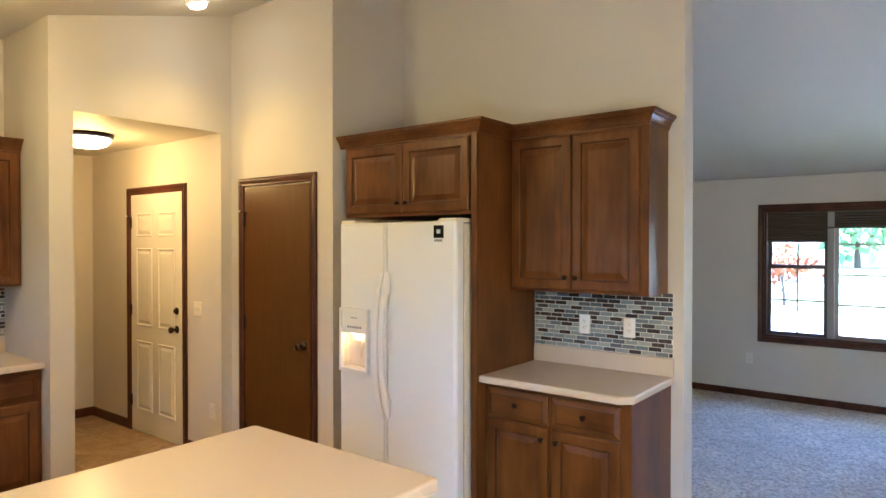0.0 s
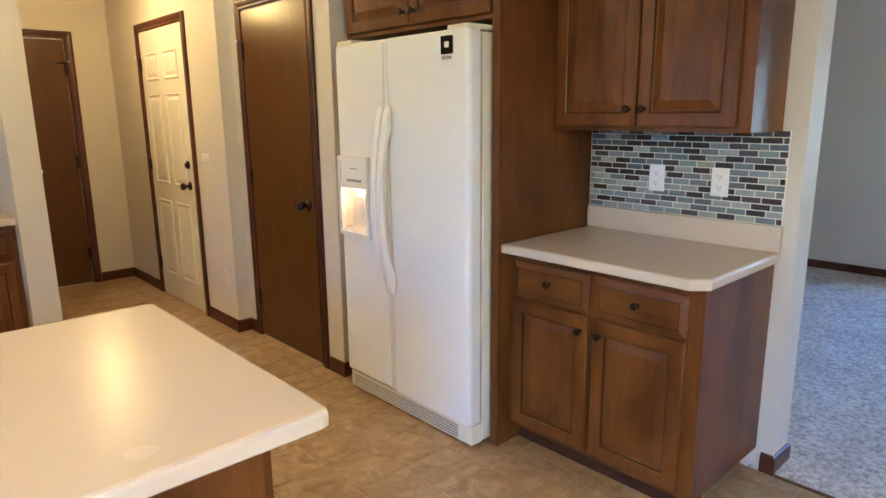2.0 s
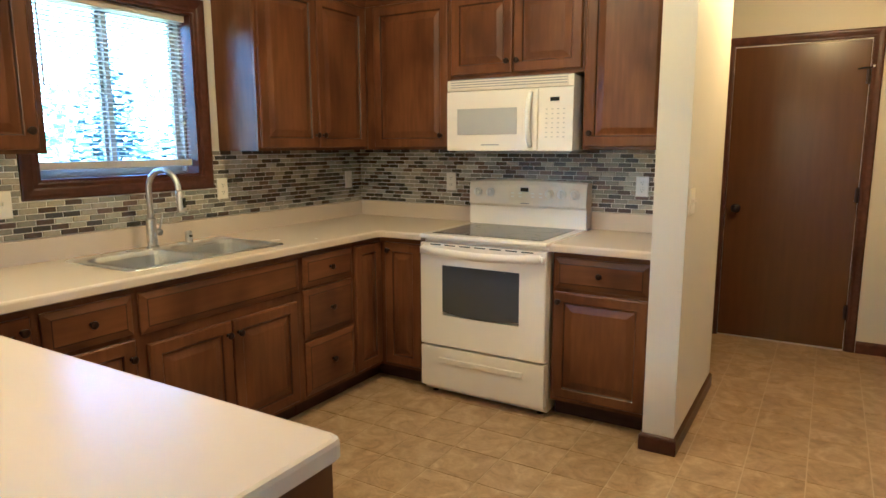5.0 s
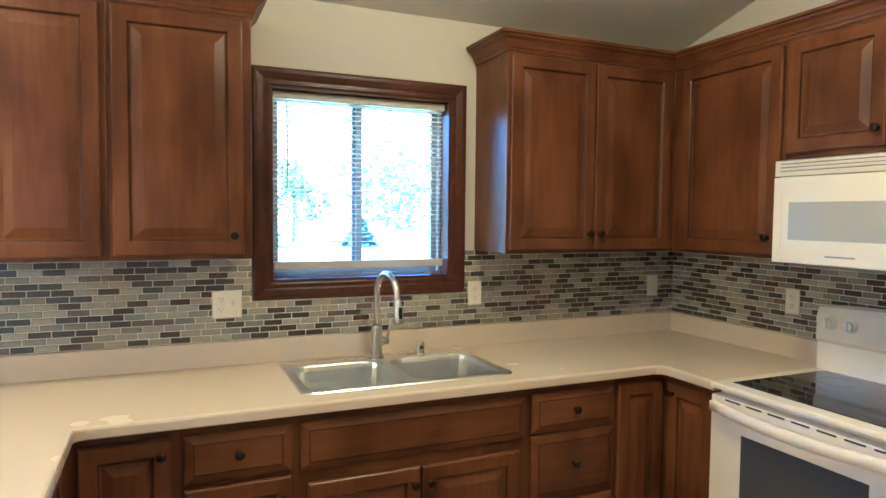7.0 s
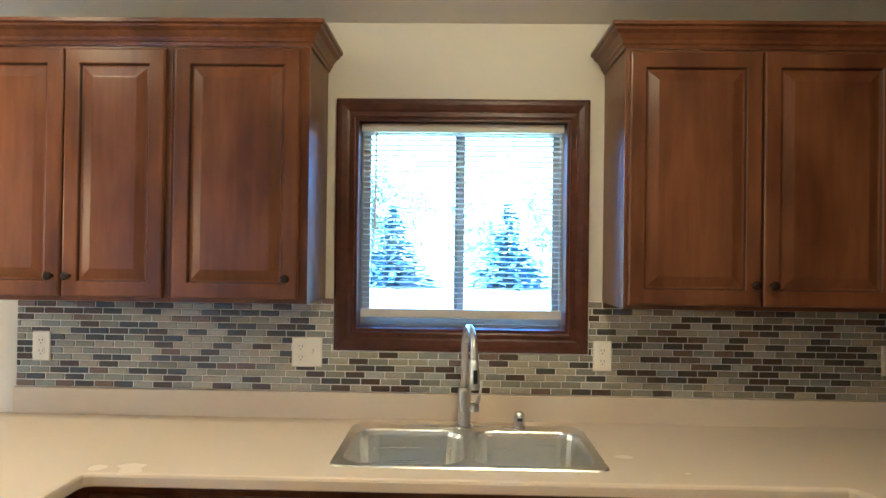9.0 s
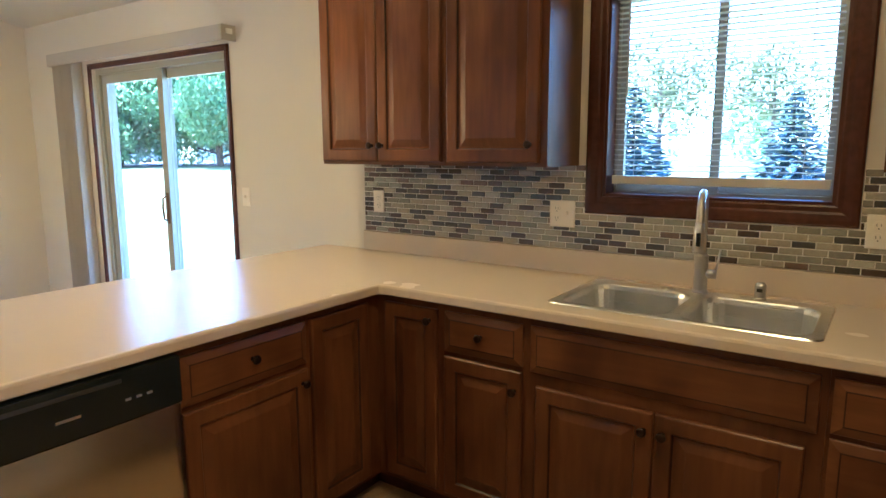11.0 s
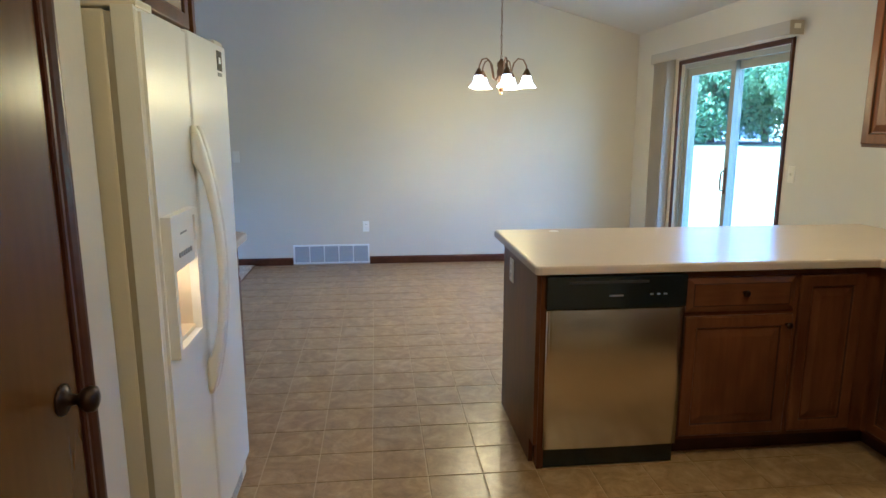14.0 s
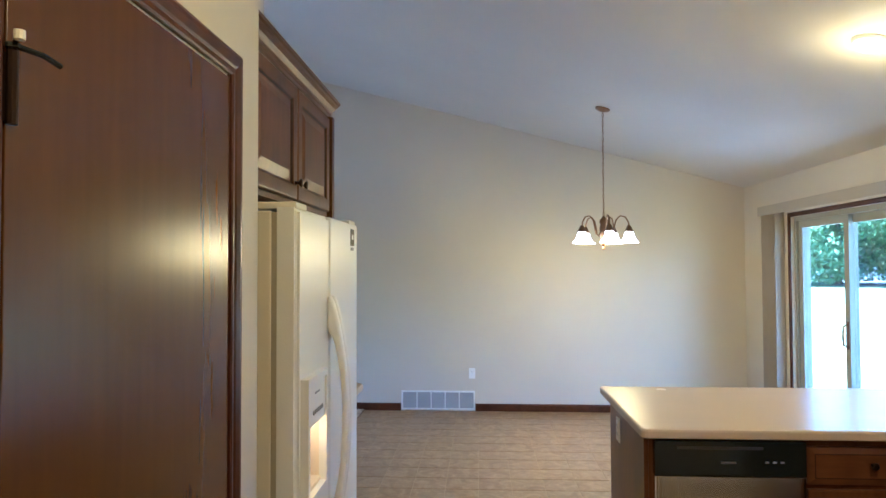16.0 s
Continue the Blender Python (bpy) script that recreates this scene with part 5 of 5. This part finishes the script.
# ---- lamps ----
ch = thing("chandelier", "bronze five-arm chandelier with lit frosted bell shades, hanging from a chain", "chandelier", pose(1.81, -5.58, 1.77))
part("column", lathe(bmesh.new(), [(0, -0.045), (0.008, -0.045), (0.013, -0.03), (0.006, -0.02), (0.020, -0.01), (0.030, 0.02), (0.024, 0.05), (0.032, 0.08), (0.036, 0.14), (0.028, 0.165), (0.036, 0.18), (0.034, 0.205), (0.018, 0.22), (0.010, 0.235), (0, 0.236)], None, 18), BRASS, ch, "turned metal column", smooth=True)
for k in range(5):
    a = radians(20 + 72 * k)
    ca, sa = math.cos(a), math.sin(a)
    pts = [(0.03, 0.10), (0.05, 0.07), (0.075, 0.085), (0.085, 0.14), (0.10, 0.20), (0.135, 0.235), (0.175, 0.225), (0.20, 0.18), (0.205, 0.145)]
    arm = part("arm", tube(bmesh.new(), [(r * ca, r * sa, z) for r, z in pts], 0.006, 8), BRASS, ch, "curved metal arm", smooth=True)
    part("socket_cup", lathe(bmesh.new(), [(0, 0.155), (0.012, 0.155), (0.022, 0.135), (0.036, 0.108), (0.036, 0.10), (0, 0.10)], pose(0.205 * ca, 0.205 * sa, 0), 14), BRASS, arm)
    b = bmesh.new()
    prof = [(0.030, 0.102), (0.036, 0.09), (0.042, 0.065), (0.050, 0.045), (0.066, 0.022), (0.078, 0.008)]
    n = 24
    lo = []
    for r, z in prof:
        lo.append([b.verts.new((0.205 * ca + r * (1 + (0.06 * math.cos(8 * 2 * math.pi * q / n) if z < 0.03 else 0)) * math.cos(2 * math.pi * q / n), 0.205 * sa + r * (1 + (0.06 * math.cos(8 * 2 * math.pi * q / n) if z < 0.03 else 0)) * math.sin(2 * math.pi * q / n), z)) for q in range(n)])
    for l0, l1 in zip(lo, lo[1:]):
        for q in range(n):
            b.faces.new((l0[q], l0[(q + 1) % n], l1[(q + 1) % n], l1[q]))
    part("glass_shade", b, GLOWGLASS, arm, "lit frosted bell-shaped glass", smooth=True)
    part("bulb", lathe(bmesh.new(), [(0, 0.02), (0.018, 0.026), (0.024, 0.045), (0.016, 0.075), (0.012, 0.10), (0, 0.101)], pose(0.205 * ca, 0.205 * sa, 0), 12), BULB, arm)
    point_lamp("chandelier_light", (1.81 + 0.205 * ca, -5.58 + 0.205 * sa, 1.77 - 0.03), CHAND_W, WARM, 0.03)
b = bmesh.new()
zc = roof_z(1.81) - 1.77
nlk = int((zc - 0.24) / 0.03)
for k in range(nlk + 1):
    z = 0.235 + 0.03 * k
    tw = 90 * (k % 2) + 12 * k
    pts = [(0.008 * math.cos(t) * math.cos(radians(tw)), 0.008 * math.cos(t) * math.sin(radians(tw)), z + 0.018 + 0.019 * math.sin(t)) for t in (2 * math.pi * q / 8 for q in range(9))]
    tube(b, pts, 0.0018, 5)
tube(b, [(0.003 * math.cos(k), 0.003 * math.sin(k), 0.235 + (zc - 0.235) * k / 30) for k in range(31)], 0.002, 5)
part("chain", b, BRASS, ch, "slim metal chain with its cord")
cm = part("ceiling_canopy", lathe(bmesh.new(), [(0, -0.03), (0.02, -0.028), (0.06, -0.012), (0.065, 0.004), (0, 0.005)], None, 24), BRASS, ch)
cm.matrix_basis = pose(0, 0, zc, 0, -math.degrees(math.atan(SLOPE)), 0)


def dome(name, label, at, tilt, watts, r=0.155):
    o = thing(name, label, "ceiling lamp", pose(*at, 0, tilt, 0))
    part("pan", lathe(bmesh.new(), [(0, 0.002), (r, 0.002), (r + 0.004, -0.012), (r, -0.03), (r - 0.02, -0.034), (0, -0.03)], None, 32), BRONZE, o, "dark bronze ring")
    part("glass_dome", lathe(bmesh.new(), [(r - 0.012, -0.034), (r - 0.02, -0.055), (r * 0.75, -0.085), (r * 0.45, -0.102), (0.01, -0.11), (0, -0.11)], None, 32), DOMEGLASS, o, "lit alabaster glass dome", smooth=True)
    part("finial", lathe(bmesh.new(), [(0, -0.124), (0.008, -0.12), (0.01, -0.11), (0, -0.109)], None, 10), BRONZE, o)
    return o


dome("hall_ceiling_lamp", "lit dome lamp with a dark bronze ring on the hall ceiling", (2.775, 0.10, HALL_Z), 0, 0, 0.18)
point_lamp("hall_light", (2.775, 0.10, HALL_Z - 0.20), HALL_W, (1.0, 0.52, 0.085), 0.09)
tilt = -math.degrees(math.atan(SLOPE))
for at, pw, sw in (((2.91, -1.19), 0.05, 1.9), ((0.94, -3.34), 0.55, 2.6), ((1.45, -1.50), 1.35, 1.6)):
    z = roof_z(at[0])
    o = thing("ceiling_spotlight", "lit round lamp with a white trim on the sloping kitchen ceiling", "ceiling lamp", pose(at[0], at[1], z, 0, tilt, 0), "kitchen ceiling lamps")
    part("trim_ring", lathe(bmesh.new(), [(0, 0.001), (0.082, 0.001), (0.082, -0.008), (0.070, -0.02), (0.058, -0.022), (0, -0.02)], None, 28), PLATE_W, o)
    part("lit_lens", lathe(bmesh.new(), [(0.057, -0.022), (0.052, -0.040), (0.034, -0.050), (0, -0.053)], None, 24), BULB, o, smooth=True)
    spot_lamp("kitchen_light", (at[0] + 0.02, at[1], z - 0.08), sw, WARM)
    point_lamp("kitchen_glow", (at[0] + 0.02, at[1], z - 0.20), pw, WARM, 0.06)

# ---- outdoors ----
b = bmesh.new()
GZ = -0.42
vs = [b.verts.new((x, y, GZ)) for x, y in ((-900, -900), (900, -900), (900, 900), (-900, 900))]
b.faces.new(vs)
structure("ground", b, GRASS, "sunlit mown lawn", "lawn")
structure("road", boxm(-62, -55, -300, 300, GZ, GZ + 0.03), ROAD, "asphalt road beyond the lawn", "road")
structure("road", boxm(38, 45, -300, 300, GZ, GZ + 0.03), ROAD, "asphalt road beyond the front lawn", "road")


def leaf_cloud(bm, rnd, centre, radii, n, size, flat=0.35):
    """Small leaf clumps scattered through an ellipsoid."""
    for _ in range(n):
        while True:
            p = Vector((rnd.uniform(-1, 1), rnd.uniform(-1, 1), rnd.uniform(-1, 1)))
            if 0.25 < p.length < 1:
                break
        c = Vector(centre) + Vector((p.x * radii[0], p.y * radii[1], p.z * radii[2]))
        e = Euler([rnd.uniform(0, 6.3) for _ in range(3)]).to_matrix()
        s = size * rnd.uniform(0.6, 1.3)
        q = [bm.verts.new(c + e @ Vector(v) * s) for v in ((-1, 0, 0), (0, -0.6, flat * 0.4), (1, 0, 0), (0, 0.6, -flat * 0.4))]
        bm.faces.new((q[0], q[1], q[2]))
        bm.faces.new((q[0], q[2], q[3]))


def leafy_tree(seed, at, h, r, leafmat, label, n=1500, low=0.18):
    rnd = random.Random(seed)
    t = thing("tree", label, "tree", pose(at[0], at[1], GZ), "garden trees")
    b = bmesh.new()
    tube(b, [(0, 0, -0.1), (0.05, 0.03, h * 0.25), (0.0, 0.1, h * 0.5), (0.1, 0.0, h * 0.85)], [0.03 * h, 0.022 * h, 0.015 * h, 0.004 * h], 8)
    blobs = []
    for k in range(9):
        a = k * 2.4 + rnd.uniform(-0.4, 0.4)
        z0 = h * rnd.uniform(low, 0.6)
        tip = (r * 0.75 * math.cos(a), r * 0.75 * math.sin(a), z0 + h * rnd.uniform(0.1, 0.3))
        tube(b, [(0, 0, z0), (tip[0] * 0.5, tip[1] * 0.5, z0 + (tip[2] - z0) * 0.35), tip], [0.010 * h, 0.007 * h, 0.002 * h], 6)
        blobs.append(tip)
    part("trunk", b, BARK, t)
    b = bmesh.new()
    blobs.append((0, 0, h * 0.85))
    blobs.append((0.1, 0, h * 0.62))
    for c in blobs:
        q = rnd.uniform(0.38, 0.55) * r
        leaf_cloud(b, rnd, c, (q, q, q * 0.75), n // len(blobs), 0.07 + 0.022 * r)
    part("crown", b, leafmat, t)
    return t


def spruce(seed, at, h, r, n=2400):
    rnd = random.Random(seed)
    t = thing("spruce", "blue-green spruce with drooping tiers of branches", "tree", pose(at[0], at[1], GZ), "spruces on the lawn")
    part("trunk", tube(bmesh.new(), [(0, 0, -0.1), (0, 0, h * 0.5), (0, 0, h)], [0.02 * h, 0.012 * h, 0.002 * h], 7), BARK, t)
    b = bmesh.new()
    tiers = 22
    for k in range(tiers):
        f = k / tiers
        z = 0.25 + (h - 0.3) * f
        rad = r * (1 - f) ** 0.85
        m_ = max(6, int(15 * (1 - f)))
        for j in range(m_):
            a = 2 * math.pi * (j + rnd.random() * 0.7) / m_
            ln = rad * rnd.uniform(0.8, 1.12)
            for s in range(5):
                d = ln * (s + 0.8) / 5
                c = Vector((d * math.cos(a), d * math.sin(a), z - 0.18 * d + rnd.uniform(-0.05, 0.05)))
                e = Euler((rnd.uniform(-0.5, 0.5), rnd.uniform(-0.5, 0.5), a)).to_matrix()
                sz = 0.30 * rnd.uniform(0.7, 1.3) * (0.5 + 0.5 * (1 - f))
                q = [b.verts.new(c + e @ Vector(v) * sz) for v in ((-1, 0, 0.1), (0, -0.8, -0.25), (1.3, 0, -0.1), (0, 0.8, -0.25))]
                b.faces.new((q[0], q[1], q[2]))
                b.faces.new((q[0], q[2], q[3]))
    part("crown", b, NEEDLE, t)
    return t


for k, (x, y, h, r) in enumerate(((-35.4, 1.2, 5.2, 2.6), (-35, -5.6, 5.0, 2.5), (-33, -13.2, 5.3, 2.6), (-29.5, 16.5, 7.4, 2.6), (-27.5, 20.5, 8.4, 2.9), (-34.5, 8.2, 1.9, 0.9))):
    spruce(k + 1, (x, y), h, r)
for k, (x, y, h, r, mt, lab) in enumerate(((-42, 5.6, 5.6, 2.3, LEAF_Y, "yellow-green garden tree behind the spruces"), (-48, -8.5, 9.0, 4.2, LEAF_Y, "yellow-green garden tree behind the spruces"),
        (-47, -16, 10.0, 4.6, LEAF_Y, "yellow-green garden tree behind the spruces"), (-46, -24, 10.5, 4.6, LEAF, "green garden tree behind the spruces"))):
    leafy_tree(11 + k, (x, y), h, r, mt, lab, 2200)
for k, (az, d, h, r, mt) in enumerate(((-114, 82, 13, 7.5, LEAF), (-118.5, 78, 14, 8.5, LEAF), (-122.5, 84, 15, 8.5, LEAF_P), (-126, 72, 13, 8, LEAF), (-130, 80, 14, 8, LEAF_P), (-134, 74, 12, 7, LEAF))):
    leafy_tree(20 + k, (2.6 + d * math.cos(radians(az)), -1.2 + d * math.sin(radians(az))), h, r, mt, "broad green tree at the lawn's far side", 15000, 0.02)
for k, (x, y, h, r, mt) in enumerate(((62, 0.5, 9, 4.2, LEAF), (58, 8.5, 8, 4.0, LEAF_Y), (66, -7, 9, 4.2, LEAF), (60, 16, 9, 4, LEAF))):
    leafy_tree(30 + k, (x, y), h, r, mt, "green tree beyond the front lawn", 2400)
leafy_tree(40, (24.0, -0.9), 2.0, 1.0, LEAF_R, "small shrub with red leaves near the front window", 700)


def far_woods(name, seed, spans):
    rnd = random.Random(seed)
    b = bmesh.new()
    for x0, y0, x1, y1, h in spans:
        for _ in range(26):
            t = rnd.random()
            hh = h * rnd.uniform(0.6, 1.1)
            c = (x0 + (x1 - x0) * t, y0 + (y1 - y0) * t, GZ + hh * 0.5)
            leaf_cloud(b, rnd, c, (hh * 0.42, hh * 0.42, hh * 0.5), 150, 0.55)
    tagged(new(name, put_mesh(name, b, LEAF)), "distant wood of green trees", "woods", kind="stuff")


far_woods("far_woods", 5, [(-75, -75, -75, 60, 11), (-135, -70, -60, -125, 13), (-60, -125, 20, -120, 13), (62, -70, 62, 60, 11)])
f = thing("fence", "white rail fence along the road", "fence", pose(0, 0, GZ))
pm = put_mesh("post", boxm(-0.05, 0.05, -0.05, 0.05, 0, 1.25), FENCEW)
rm = put_mesh("rail", boxm(-0.02, 0.02, 0, 2.4, -0.05, 0.05), FENCEW)
for k in range(30):
    o = new("post", pm)
    o.parent = f
    o.matrix_basis = pose(-46, -110 + 2.4 * k, 0)
    for z in (0.45, 1.05):
        o = new("rail", rm)
        o.parent = f
        o.matrix_basis = pose(-46, -110 + 2.4 * k, z)


def far_house(az, d, w, label):
    """A low pale house beyond the lawn, facing the patio door."""
    m = pose(2.6 + d * math.cos(radians(az)), -1.2 + d * math.sin(radians(az)), GZ, 0, 0, az - 90)
    h = thing("house", label, "house", m, "houses beyond the road")
    part("wall", boxm(-w / 2, w / 2, 0.3, 8, -0.1, 2.7), FENCEW, h)
    b = bmesh.new()
    for x in (-w / 2 - 0.5, w / 2 + 0.5):
        for y, z in ((-0.2, 2.6), (4.1, 4.6), (8.4, 2.6)):
            b.verts.new((x, y, z))
    vs = list(b.verts)
    for q in ((0, 1, 4, 3), (1, 2, 5, 4), (0, 2, 1), (3, 4, 5), (0, 3, 5, 2)):
        b.faces.new([vs[i] for i in q])
    part("roof", b, ROOFG, h, "pale grey shingled roof")
    for k in range(4):
        x = -w * 0.36 + k * w * 0.24
        part("window", boxm(x - 0.6, x + 0.6, 0.26, 0.31, 1.0, 2.1), BLACKGLASS, h)


ROOFG = outdoor("shingle_grey", (0.30, 0.29, 0.28), (0.42, 0.41, 0.40), 2.0)
far_house(-117, 116, 24, "long low white house with a pale grey roof")
far_house(-129, 118, 20, "low white house with a pale grey roof")
# Dark sheet also paints the band of shade below the far trees and houses.
sd = structure("road", boxm(-60, 60, -18, 14, 0, 0.04), ROAD, "dark asphalt sheet for the road and the shade band beyond the lawn", "road")
sd.matrix_world = pose(2.6 + 90 * math.cos(radians(-123)), -1.2 + 90 * math.sin(radians(-123)), GZ, 0, 0, -123 - 90)
eave = structure("roof_overhang", boxm(-0.95, -0.16, SOUTH - 0.6, 1.9, 2.32, 2.40), VINYL, "white soffit over the kitchen windows", "roof")
# Pale slab added to bounce sunlight up onto the living room ceiling.
structure("driveway", boxm(9.5, 22, -14, 6, GZ, GZ + 0.05), material("bounce_slab_concrete", (0.36, 0.34, 0.31), 0.85), "pale concrete slab added to bounce sun into the front room", "driveway")
eave = structure("roof_overhang", boxm(EAST + 0.16, EAST + 0.95, SOUTH - 0.6, 1.9, 2.32, 2.40), VINYL, "white soffit over the front window", "roof")
structure("patio", boxm(-3.2, -0.17, -7.4, -3.4, GZ, -0.16), material("patio_concrete", (0.30, 0.29, 0.27), 0.85), "pale concrete patio outside the glass door", "patio")

# ---- mosaic splashbacks: every piece a brick of glass or stone ----
BL, BH, GAP = 0.0762, 0.0254, 0.0038


def brick_mesh(l, h, mat):
    b = bmesh.new()
    x0, x1, z0, z1 = GAP / 2, l - GAP / 2, GAP / 2, h - GAP / 2
    rings(b, x0, x1, z0, z1, [(0, 0.004), (0, 0.0070), (0.0012, 0.0088), (0.005, 0.0092)])
    return put_mesh("brick", b, mat)


BRICKS = {}


def splashback(name, m, u0, u1, z0, z1, holes, near, seed, label, mat=MOSAIC):
    """near: the u by which the 300 nearest bricks are picked as parts."""
    rnd = random.Random(seed)
    o = tagged(thing(name, label, "splashback", m), kind="structure")
    b = bmesh.new()
    cells = []
    rows = int(round((z1 - z0) / BH))
    h = (z1 - z0) / rows
    for r in range(rows):
        z = z0 + h * r
        spans = [(u0, u1)]
        for a, c, k0, k1 in holes:
            if k0 < z + h * 0.6 and z + h * 0.4 < k1:
                spans = [s for u, v in spans for s in ((u, min(v, a)), (max(u, c), v)) if s[1] - s[0] > 0.012]
        start = u0 - BL * ((0.0, 0.5, 0.28, 0.78, 0.12, 0.62)[r % 6])
        for u, v in spans:
            k = int((u - start) / BL)
            while start + k * BL < v - 1e-4:
                a, c = max(u, start + k * BL), min(v, start + (k + 1) * BL)
                if c - a > 0.010:
                    cells.append((a, z, round(c - a, 3)))
                k += 1
    for u, v in [(u0, u1)] if not holes else [(u0, holes[0][0]), (holes[0][1], u1)]:
        box(b, u, v, -0.0055, 0.0, z0, z1)
    if holes:
        box(b, holes[0][0], holes[0][1], -0.0055, 0.0, z0, holes[0][2])
    part("grout_bed", b, MGROUT, o)
    cells.sort(key=lambda q: abs(q[0] - near))
    for a, z, l in cells[:300]:
        key = round(l, 2) if l < BL - 0.002 else BL
        if (key, mat) not in BRICKS:
            BRICKS[key, mat] = brick_mesh(key, h, mat)
        p = new("brick", BRICKS[key, mat])
        p.parent = o
        p.matrix_basis = Matrix.Translation((a, 0, z)) @ Matrix.Diagonal((l / key, 1, 1, 1))
    rest = cells[300:]
    if rest:
        b = bmesh.new()
        for a, z, l in rest:
            rings(b, a + GAP / 2, a + l - GAP / 2, z + GAP / 2, z + h - GAP / 2, [(0, 0.003), (0, 0.0070), (0.0012, 0.0088), (0.005, 0.0092)])
        p = part("bricks_joined", b, mat, o)
        p["joined"] = 1.0
        p["kind"] = "stuff"
    return o


splashback("splashback_west", pose(0, 0, 0, 0, 0, FACE_E), -3.473, -0.003, 1.016, 1.372, [(WIN[0] - 0.074, WIN[1] + 0.074, WIN[2] - 0.074, 2.2)], -1.7, 1, "mosaic splashback of grey, brown and sage bricks")
splashback("splashback_north", pose(0, 0, 0, 0, 0, FACE_S), 0.01, 2.198, 1.016, 1.372, [], 1.4, 2, "mosaic splashback of grey, brown and sage bricks behind the range")
splashback("splashback_hutch", pose(4.15, 0, 0, 0, 0, FACE_W), 2.984, 3.845, 1.016, 1.372, [], 3.3, 3, "glossy glass mosaic splashback on the hutch", MOSAIC_G)

# ---- vinyl floor tiles ----
TS = 0.2375
TX, TY = 2.868, -3.069
fl = tagged(thing("vinyl_floor", "tan and brown vinyl floor in a square tile pattern, worn satin", "floor", pose(0, 0, 0)), kind="structure")


def tile_prof(bm, x0, x1, y0, y1):
    g = 0.0022
    lo = [[bm.verts.new((x, y, z)) for x, y in ((x0 + i, y0 + i), (x1 - i, y0 + i), (x1 - i, y1 - i), (x0 + i, y1 - i))] for i, z in ((g, -0.002), (g + 0.0002, -0.0004), (g + 0.0022, 0.0))]
    for a, c in zip(lo, lo[1:]):
        for k in range(4):
            bm.faces.new((a[k], a[(k + 1) % 4], c[(k + 1) % 4], c[k]))
    bm.faces.new(lo[-1])


b = bmesh.new()
tile_prof(b, 0, TS, 0, TS)
tile_me = put_mesh("tile", b, TILE)
cells = []
i0, i1 = math.floor((0 - TX) / TS), math.ceil((4.14 - TX) / TS)
j0, j1 = math.floor((SOUTH - TY) / TS), math.ceil((1.40 - TY) / TS)
for i in range(i0, i1):
    for j in range(j0, j1):
        x0, y0 = TX + i * TS, TY + j * TS
        x1, y1 = min(x0 + TS, 4.138), min(y0 + TS, 1.40)
        x0, y0 = max(x0, 0.0), max(y0, SOUTH)
        if x1 - x0 < 0.01 or y1 - y0 < 0.01:
            continue
        if x1 < 0.53 and y0 > -3.5 or (y0 > -0.5 and x1 < 2.18 and y1 < 0.12) or (x0 > 3.6 and y0 > -2.9):
            continue
        whole = abs(x1 - x0 - TS) < 1e-5 and abs(y1 - y0 - TS) < 1e-5
        cells.append((x0, x1, y0, y1, whole))
cells.sort(key=lambda c: (not c[4], math.hypot((c[0] - 2.7) / 0.8, max(0, abs(c[2] + 2.4) - 1.6))))
for x0, x1, y0, y1, whole in cells[:300]:
    p = new("tile", tile_me)
    p.parent = fl
    p.matrix_basis = Matrix.Translation((x0, y0, 0))
b = bmesh.new()
for x0, x1, y0, y1, whole in cells[300:]:
    tile_prof(b, x0, x1, y0, y1)
p = part("tiles_joined", b, TILE, fl)
p["kind"] = "stuff"
